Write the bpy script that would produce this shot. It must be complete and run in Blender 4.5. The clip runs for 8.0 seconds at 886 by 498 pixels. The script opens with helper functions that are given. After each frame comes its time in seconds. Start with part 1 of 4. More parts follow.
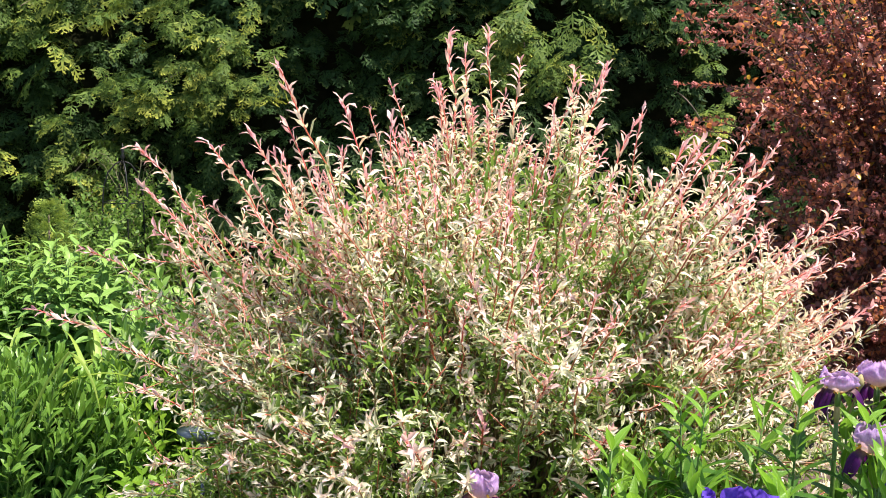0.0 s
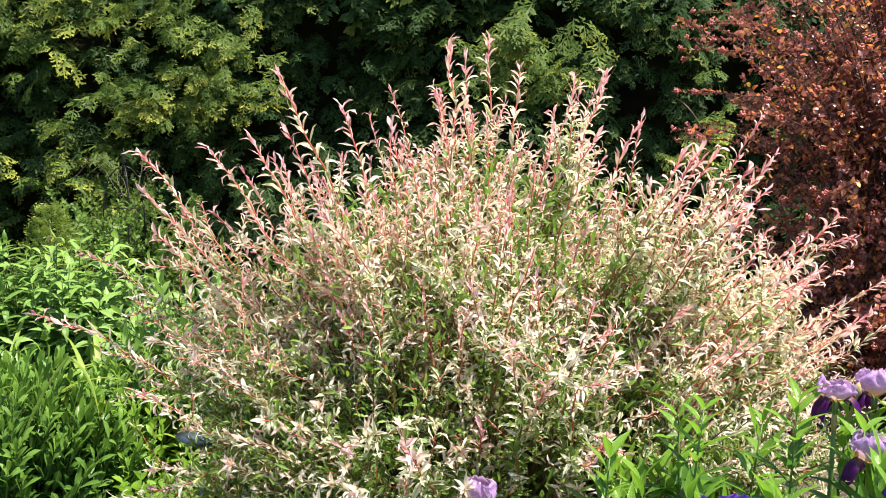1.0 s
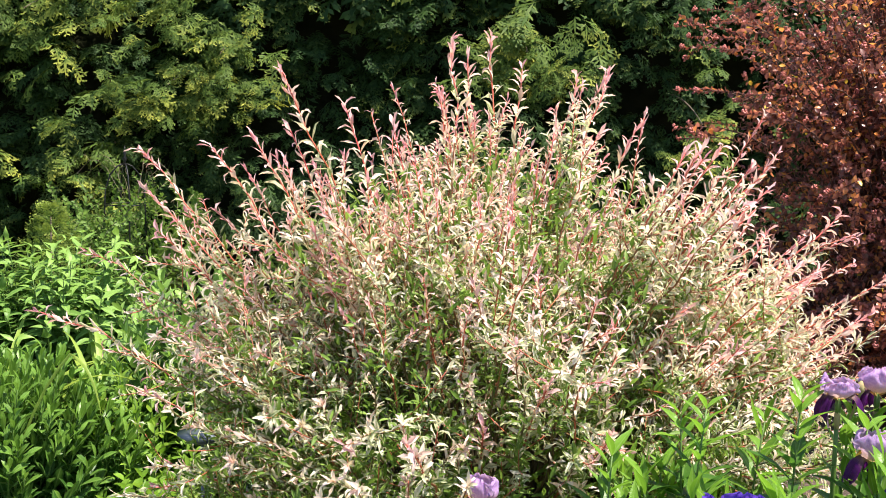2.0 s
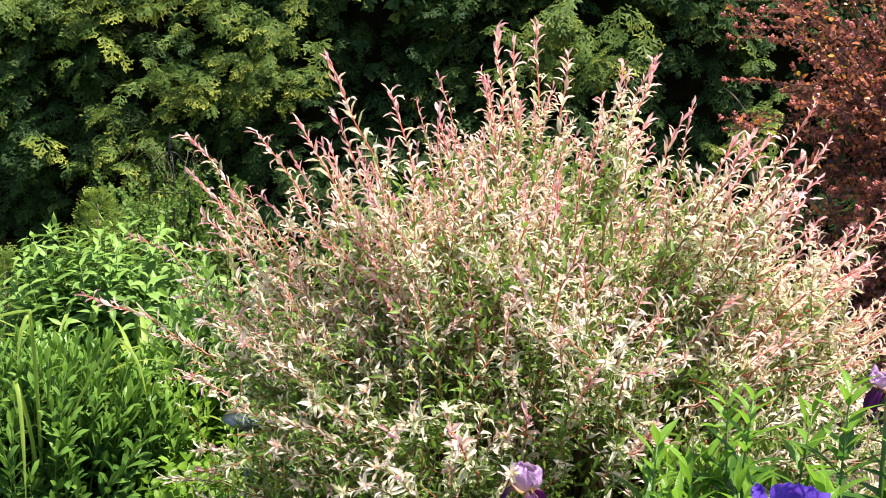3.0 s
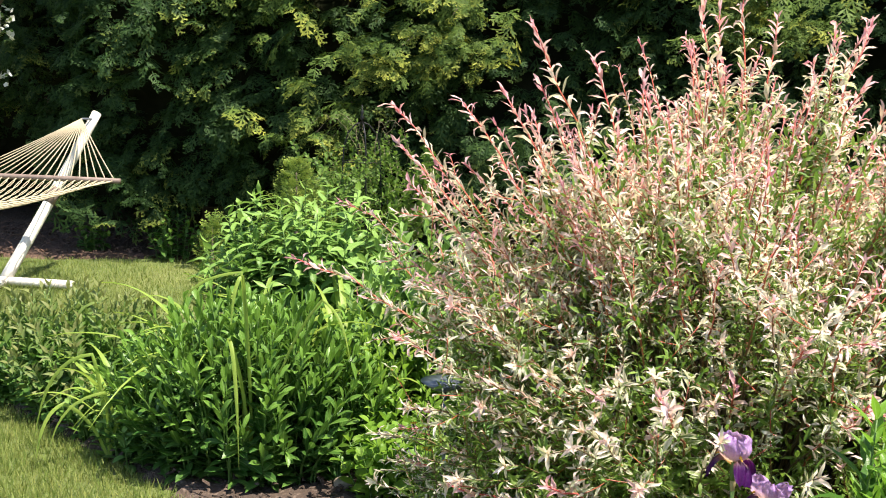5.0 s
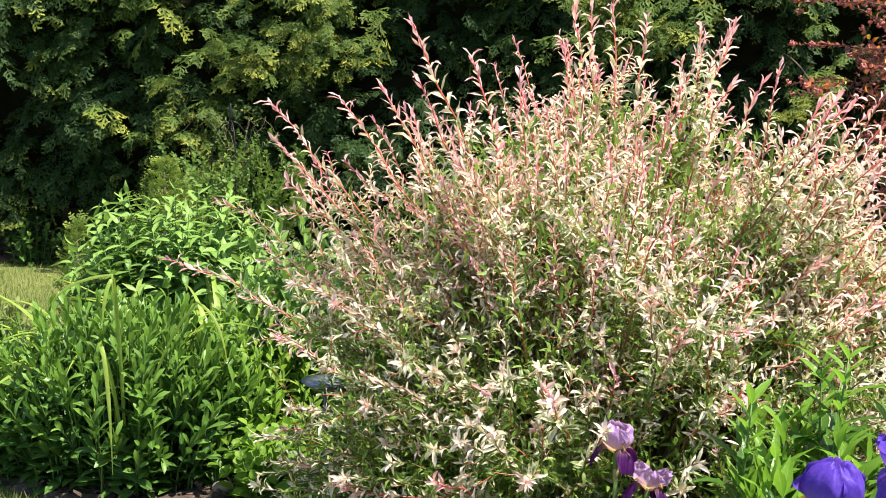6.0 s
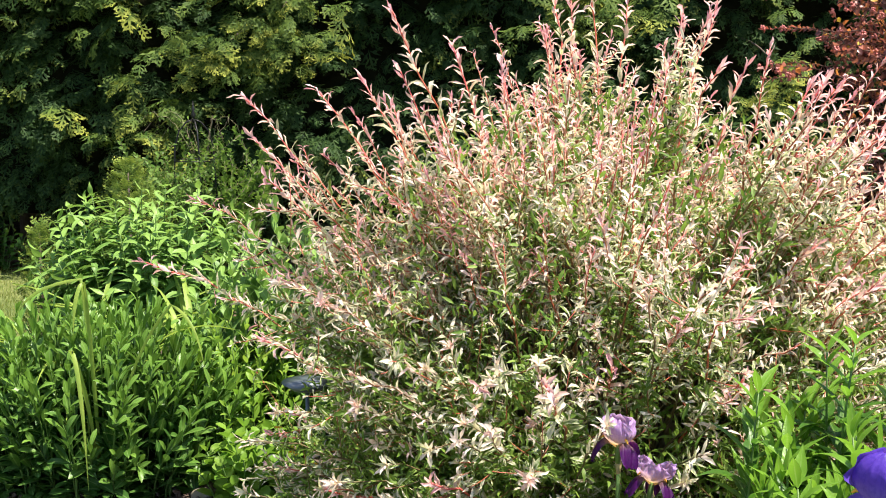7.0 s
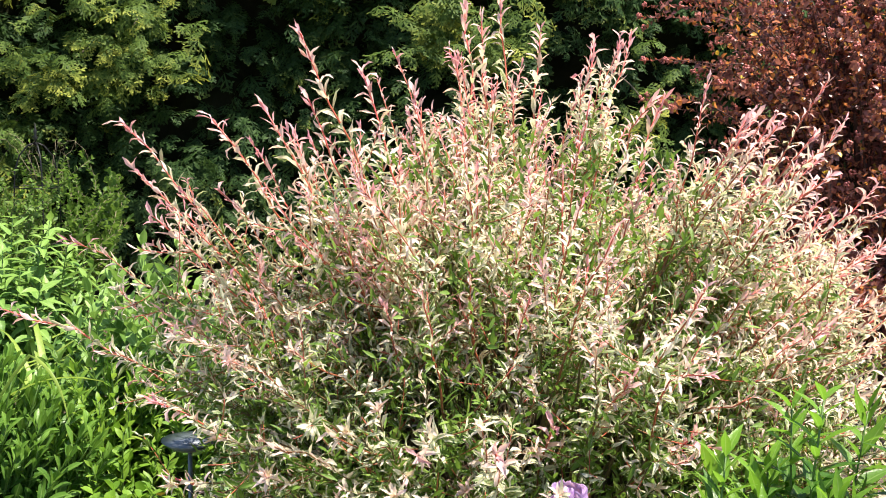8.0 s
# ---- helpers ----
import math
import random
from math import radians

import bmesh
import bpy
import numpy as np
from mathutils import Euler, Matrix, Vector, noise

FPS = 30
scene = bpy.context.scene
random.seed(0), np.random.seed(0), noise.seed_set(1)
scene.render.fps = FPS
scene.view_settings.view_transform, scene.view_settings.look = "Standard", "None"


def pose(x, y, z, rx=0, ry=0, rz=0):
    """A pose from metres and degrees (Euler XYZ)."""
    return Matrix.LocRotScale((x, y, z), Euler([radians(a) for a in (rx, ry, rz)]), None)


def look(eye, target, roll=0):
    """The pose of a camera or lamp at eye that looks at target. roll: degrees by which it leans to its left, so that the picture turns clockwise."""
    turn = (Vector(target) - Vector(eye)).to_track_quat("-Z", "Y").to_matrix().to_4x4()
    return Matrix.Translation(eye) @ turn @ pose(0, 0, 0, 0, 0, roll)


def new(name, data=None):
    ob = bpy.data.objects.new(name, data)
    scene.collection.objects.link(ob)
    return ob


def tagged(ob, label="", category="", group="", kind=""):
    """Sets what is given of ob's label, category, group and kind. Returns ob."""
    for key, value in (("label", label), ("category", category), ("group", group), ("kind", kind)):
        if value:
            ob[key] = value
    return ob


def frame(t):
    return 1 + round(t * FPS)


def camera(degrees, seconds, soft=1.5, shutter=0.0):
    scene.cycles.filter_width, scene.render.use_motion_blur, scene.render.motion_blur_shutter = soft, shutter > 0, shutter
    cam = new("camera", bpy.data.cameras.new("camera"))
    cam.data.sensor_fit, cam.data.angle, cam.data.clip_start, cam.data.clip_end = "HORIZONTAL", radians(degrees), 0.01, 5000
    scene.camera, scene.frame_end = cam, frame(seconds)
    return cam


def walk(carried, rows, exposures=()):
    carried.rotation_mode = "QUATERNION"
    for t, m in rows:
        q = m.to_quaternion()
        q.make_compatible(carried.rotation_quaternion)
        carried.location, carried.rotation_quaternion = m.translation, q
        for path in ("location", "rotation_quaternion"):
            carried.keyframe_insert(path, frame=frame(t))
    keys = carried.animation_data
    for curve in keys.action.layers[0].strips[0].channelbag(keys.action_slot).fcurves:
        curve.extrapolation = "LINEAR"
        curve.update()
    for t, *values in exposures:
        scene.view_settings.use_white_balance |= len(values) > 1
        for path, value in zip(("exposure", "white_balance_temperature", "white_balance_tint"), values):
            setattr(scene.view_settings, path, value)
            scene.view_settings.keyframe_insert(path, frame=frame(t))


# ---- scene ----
cam = camera(44.1, 8.0, soft=0.95, shutter=0.1)
PATH = [
    (0, (0.028, -0.119, 1.576), (0.009, 1.868, 1.343), 1.2),
    (0.5, (0.028, -0.113, 1.577), (0.006, 1.874, 1.347), 1.4),
    (1, (0.033, -0.124, 1.579), (0.012, 1.864, 1.356), 1.4),
    (1.2, (0.033, -0.124, 1.579), (0.012, 1.864, 1.356), 1.4),
    (2.3, (0.023, -0.123, 1.576), (-0.001, 1.863, 1.346), 1.6),
    (2.5, (0.02, -0.123, 1.575), (-0.015, 1.863, 1.341), 1.6),
    (3, (0.014, -0.124, 1.57), (-0.079, 1.859, 1.325), 1.8),
    (3.5, (-0.013, -0.126, 1.564), (-0.254, 1.843, 1.306), 1.6),
    (4, (-0.032, -0.146, 1.56), (-0.446, 1.792, 1.291), 1.1),
    (4.2, (-0.041, -0.146, 1.555), (-0.505, 1.78, 1.278), 1.1),
    (4.5, (-0.048, -0.152, 1.555), (-0.549, 1.773, 1.264), 1.15),
    (4.75, (-0.053, -0.157, 1.555), (-0.534, 1.774, 1.256), 1.2),
    (5.3, (-0.064, -0.167, 1.555), (-0.367, 1.787, 1.252), 1.3),
    (5.5, (-0.072, -0.16, 1.552), (-0.315, 1.803, 1.255), 1.5),
    (6, (-0.097, -0.164, 1.548), (-0.265, 1.806, 1.249), 1.4),
    (6.5, (-0.13, -0.152, 1.54), (-0.265, 1.819, 1.225), 1.0),
    (7, (-0.174, -0.084, 1.527), (-0.269, 1.89, 1.222), 0.2),
    (7.5, (-0.26, 0.068, 1.531), (-0.216, 2.049, 1.252), 0.4),
    (8, (-0.374, 0.189, 1.539), (-0.172, 2.162, 1.28), 1.2),
]
walk(cam, [(t, look(eye, target, roll)) for t, eye, target, roll in PATH])


# ---------------------------------------------------------------- daylight
SUN_WAY = Vector((0.40, -0.13, 1.0)).normalized()
world = bpy.data.worlds.new("sky")
scene.world = world
world.use_nodes = True
wn = world.node_tree
sky = wn.nodes.new("ShaderNodeTexSky")
sky.sky_type = "NISHITA"
sky.sun_disc = False
sky.sun_elevation = math.asin(SUN_WAY.z)
sky.sun_rotation = math.atan2(SUN_WAY.x, SUN_WAY.y)
wn.links.new(sky.outputs[0], wn.nodes["Background"].inputs[0])
wn.nodes["Background"].inputs[1].default_value = 0.105
sun_data = bpy.data.lights.new("sun", "SUN")
sun_data.energy, sun_data.angle, sun_data.color = 5.0, radians(0.53), (1.0, 0.93, 0.80)
sun = new("sun", sun_data)
sun.matrix_world = look(SUN_WAY * 30, (0, 0, 0))
scene.view_settings.exposure = 1.28

rng = np.random.default_rng(7)
TAU = 2 * math.pi


# ---------------------------------------------------------------- materials
def nodes_of(name):
    m = bpy.data.materials.new(name)
    m.use_nodes = True
    return m, m.node_tree.nodes, m.node_tree.links


def ramp(nt, links, source, stops):
    r = nt.new("ShaderNodeValToRGB")
    el = r.color_ramp.elements
    while len(el) < len(stops):
        el.new(0.5)
    for e, (p, c) in zip(el, stops):
        e.position, e.color = p, (*c, 1)
    links.new(source, r.inputs[0])
    return r.outputs[0]


def mix(nt, links, fac, a, b, how="MIX"):
    n = nt.new("ShaderNodeMix")
    n.data_type, n.blend_type = "RGBA", how
    for sock, v in ((n.inputs[0], fac), (n.inputs[6], a), (n.inputs[7], b)):
        if isinstance(v, (int, float)):
            sock.default_value = v
        elif isinstance(v, tuple):
            sock.default_value = (*v, 1)
        else:
            links.new(v, sock)
    return n.outputs[2]


def noise_of(nt, links, scale, detail=3.0, rough=0.55):
    tc = nt.new("ShaderNodeTexCoord")
    n = nt.new("ShaderNodeTexNoise")
    n.inputs["Scale"].default_value, n.inputs["Detail"].default_value = scale, detail
    n.inputs["Roughness"].default_value = rough
    links.new(tc.outputs["Object"], n.inputs["Vector"])
    return n.outputs["Fac"]


def island(nt):
    return nt.new("ShaderNodeNewGeometry").outputs["Random Per Island"]


def stretch(nt, links, value, lo, hi):
    n = nt.new("ShaderNodeMapRange")
    n.inputs[1].default_value, n.inputs[2].default_value = lo, hi
    links.new(value, n.inputs[0])
    return n.outputs[0]


def attr(nt, name):
    n = nt.new("ShaderNodeAttribute")
    n.attribute_name = name
    return n.outputs["Fac"]


def leafy(m, nt, links, colour, rough=0.45, through_light=0.35, gain=1.0, bump=0.0, bump_scale=90.0, gloss=0.26):
    """A leaf: glossy skin over a body that lets some light through."""
    p = nt["Principled BSDF"]
    p.inputs["Roughness"].default_value, p.inputs["Specular IOR Level"].default_value = rough, gloss
    links.new(colour, p.inputs["Base Color"])
    t = nt.new("ShaderNodeBsdfTranslucent")
    links.new(mix(nt, links, 1.0, colour, (gain, gain, gain * 0.8), "MULTIPLY"), t.inputs["Color"])
    if bump:
        b = nt.new("ShaderNodeBump")
        b.inputs["Strength"].default_value, b.inputs["Distance"].default_value = bump, 0.004
        links.new(noise_of(nt, links, bump_scale), b.inputs["Height"])
        links.new(b.outputs[0], p.inputs["Normal"])
    mx = nt.new("ShaderNodeMixShader")
    mx.inputs[0].default_value = through_light
    links.new(p.outputs[0], mx.inputs[1])
    links.new(t.outputs[0], mx.inputs[2])
    links.new(mx.outputs[0], nt["Material Output"].inputs[0])
    return m


def green_leaf(name, dark, light, rough=0.45, through_light=0.35, young=None, bump=0.45, rib=0.0):
    """Leaves that differ one from another between two greens; the young ones towards the shoot's end take a third."""
    m, nt, links = nodes_of(name)
    c = mix(nt, links, island(nt), dark, light)
    c = mix(nt, links, stretch(nt, links, noise_of(nt, links, 14.0), 0.35, 0.7), c,
            mix(nt, links, 1.0, c, (0.72, 0.8, 0.72), "MULTIPLY"))
    if young:
        c = mix(nt, links, stretch(nt, links, attr(nt, "age"), 0.55, 1.0), c, young)
    if rib:
        r = nt.new("ShaderNodeMapRange")
        r.inputs[1].default_value, r.inputs[2].default_value = 0.0, 0.16
        r.inputs[3].default_value, r.inputs[4].default_value = rib, 0.0
        links.new(attr(nt, "rim"), r.inputs[0])
        c = mix(nt, links, r.outputs[0], c, (0.34, 0.46, 0.16))
    return leafy(m, nt, links, c, rough, through_light, 1.25, bump, 60.0)


def solid(name, a, b, scale=30.0, rough=0.7, metal=0.0, bump=0.3, distance=0.004):
    m, nt, links = nodes_of(name)
    p = nt["Principled BSDF"]
    f = noise_of(nt, links, scale, 5.0)
    links.new(mix(nt, links, stretch(nt, links, f, 0.3, 0.7), a, b), p.inputs["Base Color"])
    p.inputs["Roughness"].default_value, p.inputs["Metallic"].default_value = rough, metal
    if bump:
        bn = nt.new("ShaderNodeBump")
        bn.inputs["Strength"].default_value, bn.inputs["Distance"].default_value = bump, distance
        links.new(noise_of(nt, links, scale * 3, 4.0), bn.inputs["Height"])
        links.new(bn.outputs[0], p.inputs["Normal"])
    return m


def willow_leaf():
    """Old leaves green with cream margins, younger ones cream all over, the youngest shrimp pink."""
    m, nt, links = nodes_of("variegated_willow_leaf")
    age, rnd = attr(nt, "age"), island(nt)
    mott = noise_of(nt, links, 170.0, 2.0)
    sums = nt.new("ShaderNodeMath")
    sums.operation = "MULTIPLY_ADD"
    links.new(attr(nt, "rim"), sums.inputs[0])
    sums.inputs[1].default_value = 0.5
    links.new(weighed(nt, links, age, 1.6, mott, 0.7, -0.84), sums.inputs[2])
    fac = stretch(nt, links, weighed(nt, links, sums.outputs[0], 1.0, rnd, 0.45, -0.22), 0.06, 0.46)
    green = mix(nt, links, rnd, (0.10, 0.185, 0.028), (0.25, 0.35, 0.07))
    cream = mix(nt, links, rnd, (0.56, 0.57, 0.36), (0.80, 0.79, 0.64))
    pink = mix(nt, links, rnd, (0.72, 0.29, 0.36), (0.86, 0.58, 0.61))
    c = mix(nt, links, fac, green, cream)
    blush = mix_value(nt, links, stretch(nt, links, age, 0.20, 0.62), stretch(nt, links, rnd, 0.0, 0.75))
    c = mix(nt, links, blush, c, (0.84, 0.69, 0.65))
    c = mix(nt, links, stretch(nt, links, age, 0.66, 0.95), c, pink)
    return leafy(m, nt, links, c, 0.5, 0.46, 1.25)


def weighed(nt, links, a, ka, b, kb, add):
    """ka * a + kb * b + add"""
    one, two = nt.new("ShaderNodeMath"), nt.new("ShaderNodeMath")
    one.operation = two.operation = "MULTIPLY_ADD"
    links.new(a, one.inputs[0])
    one.inputs[1].default_value, one.inputs[2].default_value = ka, add
    links.new(b, two.inputs[0])
    two.inputs[1].default_value = kb
    links.new(one.outputs[0], two.inputs[2])
    return two.outputs[0]


def mix_value(nt, links, a, b):
    n = nt.new("ShaderNodeMath")
    n.operation = "MULTIPLY"
    links.new(a, n.inputs[0])
    links.new(b, n.inputs[1])
    return n.outputs[0]


def willow_bark():
    m, nt, links = nodes_of("willow_bark")
    c = ramp(nt, links, attr(nt, "age"), [(0.0, (0.075, 0.06, 0.035)), (0.4, (0.15, 0.10, 0.04)), (0.58, (0.46, 0.10, 0.05)), (0.95, (0.70, 0.12, 0.12))])
    p = nt["Principled BSDF"]
    links.new(c, p.inputs["Base Color"])
    p.inputs["Roughness"].default_value = 0.5
    return m


def conifer_leaf(name, dark, mid, tip, lo, hi, from_age):
    """Scale leaves that brighten to the spray's young ends, which paints sunlit tips on the hedge; lo and hi say how
    widely the yellow is spread.
    """
    m, nt, links = nodes_of(name)
    big = stretch(nt, links, noise_of(nt, links, 1.7, 4.0), lo, hi)
    c = mix(nt, links, island(nt), dark, mid)
    bright = mix(nt, links, big, mid, tip)
    c = mix(nt, links, stretch(nt, links, attr(nt, "age"), from_age, from_age + 0.45), c, bright)
    return leafy(m, nt, links, c, 0.55, 0.28, 1.3, gloss=0.09)


def red_leaf():
    m, nt, links = nodes_of("burgundy_leaf")
    rnd = island(nt)
    c = ramp(nt, links, rnd, [(0.0, (0.06, 0.024, 0.028)), (0.30, (0.18, 0.066, 0.060)), (0.70, (0.40, 0.155, 0.125)), (0.93, (0.66, 0.25, 0.07)), (1.0, (0.60, 0.46, 0.05))])
    c = mix(nt, links, stretch(nt, links, attr(nt, "age"), 0.6, 1.0), c, (0.27, 0.075, 0.055))
    return leafy(m, nt, links, c, 0.32, 0.36, 1.7, gloss=0.6)


def petal(name, edge, throat, vein, rough=0.5, through_light=0.45):
    """Thin petal: its colour runs from throat to edge, with veins along it."""
    m, nt, links = nodes_of(name)
    age = attr(nt, "age")
    c = mix(nt, links, stretch(nt, links, age, 0.08, 0.55), throat, edge)
    c = mix(nt, links, mix_value(nt, links, stretch(nt, links, noise_of(nt, links, 160.0, 3.0), 0.45, 0.7), age), c, vein)
    # fine veins run the length of the petal
    wave = nt.new("ShaderNodeMath")
    wave.operation = "SINE"
    links.new(weighed(nt, links, attr(nt, "rim"), 85.0, noise_of(nt, links, 60.0, 2.0), 5.0, 0.0), wave.inputs[0])
    c = mix(nt, links, mix_value(nt, links, stretch(nt, links, wave.outputs[0], 0.2, 3.2), age), c, vein)
    return leafy(m, nt, links, c, rough, through_light, 1.15, 0.25, 120.0)


def lawn_material():
    m, nt, links = nodes_of("lawn_turf")
    p = nt["Principled BSDF"]
    a = stretch(nt, links, noise_of(nt, links, 1.1, 4.0), 0.35, 0.65)
    b = stretch(nt, links, noise_of(nt, links, 60.0, 4.0), 0.3, 0.7)
    c = mix(nt, links, a, (0.12, 0.16, 0.035), (0.19, 0.21, 0.06))
    c = mix(nt, links, b, mix(nt, links, 1.0, c, (0.55, 0.6, 0.5), "MULTIPLY"), c)
    links.new(c, p.inputs["Base Color"])
    p.inputs["Roughness"].default_value = 0.85
    bn = nt.new("ShaderNodeBump")
    bn.inputs["Strength"].default_value, bn.inputs["Distance"].default_value = 0.7, 0.02
    links.new(noise_of(nt, links, 120.0, 4.0), bn.inputs["Height"])
    links.new(bn.outputs[0], p.inputs["Normal"])
    return m


def soil_material(name, a, b, c3):
    m, nt, links = nodes_of(name)
    p = nt["Principled BSDF"]
    c = mix(nt, links, stretch(nt, links, noise_of(nt, links, 3.0, 5.0), 0.35, 0.65), a, b)
    c = mix(nt, links, stretch(nt, links, noise_of(nt, links, 45.0, 5.0), 0.52, 0.66), c, c3)
    links.new(c, p.inputs["Base Color"])
    p.inputs["Roughness"].default_value = 0.95
    bn = nt.new("ShaderNodeBump")
    bn.inputs["Strength"].default_value, bn.inputs["Distance"].default_value = 0.9, 0.025
    links.new(noise_of(nt, links, 38.0, 6.0), bn.inputs["Height"])
    links.new(bn.outputs[0], p.inputs["Normal"])
    return m


M_WILLOW = willow_leaf()
M_BARK = willow_bark()
M_INNER = green_leaf("shaded_willow_leaf", (0.10, 0.185, 0.028), (0.24, 0.34, 0.065), 0.5, 0.38)
# the contrast of sunlit tips and shaded sprays is partly painted into these colours
M_HEDGE = conifer_leaf("cypress_spray", (0.018, 0.042, 0.015), (0.054, 0.100, 0.028), (0.40, 0.44, 0.085), 0.36, 0.66, 0.38)
# brighter, yellower copy of the hedge colour with sunlight painted in
M_SUNLIT = conifer_leaf("sunlit_cypress_spray", (0.048, 0.088, 0.021), (0.115, 0.168, 0.034), (0.56, 0.55, 0.10), 0.28, 0.64, 0.22)
M_DWARF = conifer_leaf("dwarf_cypress_spray", (0.07, 0.13, 0.03), (0.14, 0.21, 0.045), (0.32, 0.38, 0.08), 0.25, 0.6, 0.3)
M_TWIG = solid("brown_bark", (0.07, 0.05, 0.035), (0.13, 0.10, 0.07), 25.0, 0.9)
M_RED = red_leaf()
M_REDTWIG = solid("dark_red_bark", (0.06, 0.025, 0.02), (0.11, 0.05, 0.035), 25.0, 0.8)
M_POD = solid("pink_seed_pods", (0.42, 0.10, 0.10), (0.55, 0.20, 0.16), 120.0, 0.6)
M_PHLOX = green_leaf("light_green_leaf", (0.080, 0.180, 0.038), (0.150, 0.265, 0.064), 0.44, 0.30, (0.215, 0.345, 0.075), rib=0.5)
M_ASTER = green_leaf("deep_green_leaf", (0.040, 0.110, 0.021), (0.088, 0.178, 0.034), 0.36, 0.30, (0.14, 0.26, 0.038), rib=0.35)
M_LILY = green_leaf("fresh_green_leaf", (0.036, 0.110, 0.019), (0.095, 0.205, 0.029), 0.34, 0.46, (0.17, 0.32, 0.034), rib=0.4)
M_STRAP = green_leaf("yellow_green_strap_leaf", (0.20, 0.32, 0.045), (0.38, 0.46, 0.10), 0.4, 0.4)
M_BALM = green_leaf("bronze_tipped_leaf", (0.075, 0.165, 0.030), (0.16, 0.28, 0.055), 0.5, 0.35, (0.20, 0.22, 0.075))
M_LIME = green_leaf("lime_green_leaf", (0.17, 0.31, 0.035), (0.30, 0.43, 0.065), 0.45, 0.42)
M_VINE = green_leaf("climber_leaf", (0.085, 0.16, 0.03), (0.18, 0.28, 0.055), 0.5, 0.4)
M_STEM = solid("green_stem", (0.060, 0.125, 0.022), (0.105, 0.18, 0.035), 40.0, 0.5)
M_CANE = solid("straw_coloured_cane", (0.15, 0.12, 0.07), (0.26, 0.22, 0.13), 40.0, 0.7)
M_GRASS = green_leaf("grass_blade", (0.145, 0.215, 0.040), (0.34, 0.34, 0.11), 0.6, 0.35, None, 0.0)
M_LAWN = lawn_material()
M_SOIL = soil_material("garden_soil", (0.05, 0.032, 0.023), (0.085, 0.055, 0.04), (0.15, 0.105, 0.08))
M_MULCH = soil_material("bark_mulch", (0.06, 0.034, 0.022), (0.10, 0.056, 0.038), (0.17, 0.10, 0.07))
M_CHIP = solid("bark_chip", (0.08, 0.045, 0.03), (0.17, 0.10, 0.07), 15.0, 0.9)
M_STD = petal("lavender_petal", (0.52, 0.35, 0.64), (0.74, 0.50, 0.24), (0.33, 0.16, 0.48))
M_FALL = petal("deep_purple_petal", (0.070, 0.006, 0.105), (0.45, 0.28, 0.10), (0.040, 0.003, 0.07))
M_BLUE = petal("violet_blue_petal", (0.13, 0.06, 0.50), (0.30, 0.24, 0.60), (0.07, 0.03, 0.36))
M_BEARD = solid("orange_beard", (0.75, 0.30, 0.03), (0.85, 0.50, 0.06), 300.0, 0.8)
M_PAPER = solid("papery_spathe", (0.22, 0.17, 0.075), (0.34, 0.28, 0.13), 60.0, 0.7)
M_WHITE = petal("white_petal", (0.82, 0.82, 0.80), (0.70, 0.74, 0.50), (0.76, 0.76, 0.72))
M_YELLOW = petal("yellow_petal", (0.80, 0.50, 0.02), (0.60, 0.25, 0.01), (0.75, 0.40, 0.01))
M_IRON = solid("black_iron", (0.012, 0.012, 0.013), (0.03, 0.03, 0.032), 40.0, 0.45, 0.6)
M_POLE = solid("weathered_white_wood", (0.62, 0.56, 0.48), (0.78, 0.74, 0.66), 12.0, 0.6, 0.0, 0.4)
M_ROPE = solid("natural_cotton_rope", (0.33, 0.275, 0.18), (0.47, 0.40, 0.28), 200.0, 0.9)
M_BAR = solid("grey_brown_wood", (0.16, 0.11, 0.09), (0.24, 0.18, 0.15), 20.0, 0.6)
M_ZINC = solid("grey_metal", (0.09, 0.105, 0.13), (0.16, 0.18, 0.215), 8.0, 0.4, 0.3, 0.1)


# ---------------------------------------------------------------- mesh helpers
def mesh_of(name, verts, tris, material, age=None, smooth=True, rim=None):
    me = bpy.data.meshes.new(name)
    verts = np.asarray(verts, np.float32).reshape(-1, 3)
    tris = np.asarray(tris, np.int32).reshape(-1, 3)
    me.vertices.add(len(verts))
    me.vertices.foreach_set("co", verts.ravel())
    me.loops.add(tris.size)
    me.loops.foreach_set("vertex_index", tris.ravel())
    me.polygons.add(len(tris))
    me.polygons.foreach_set("loop_start", np.arange(0, tris.size, 3, dtype=np.int32))
    me.polygons.foreach_set("use_smooth", np.full(len(tris), smooth))
    if age is not None:
        me.attributes.new("age", "FLOAT", "POINT").data.foreach_set("value", np.asarray(age, np.float32))
    if rim is not None:
        me.attributes.new("rim", "FLOAT", "POINT").data.foreach_set("value", np.asarray(rim, np.float32))
    me.materials.append(material)
    me.update(calc_edges=True)
    return me


def part(name, geo, material, parent=None, label="", smooth=True):
    """One mesh object under a thing or part; geo is (verts, tris) or (verts, tris, age)."""
    ob = new(name, mesh_of(name, geo[0], geo[1], material, geo[2] if len(geo) > 2 else None, smooth, geo[3] if len(geo) > 3 else None))
    ob.parent = parent
    return tagged(ob, label)


def thing(name, label, category, group="", place=(0, 0, 0), kind=""):
    ob = new(name)
    ob.empty_display_size = 0.1
    ob.location = place
    return tagged(ob, label, category, group, kind)


def joined(*geos):
    vs, fs, ages, rims, n = [], [], [], [], 0
    for g in geos:
        vs.append(g[0])
        fs.append(np.asarray(g[1]) + n)
        ages.append(g[2] if len(g) > 2 else np.zeros(len(g[0])))
        rims.append(g[3] if len(g) > 3 else np.zeros(len(g[0])))
        n += len(g[0])
    return np.concatenate(vs), np.concatenate(fs), np.concatenate(ages), np.concatenate(rims)


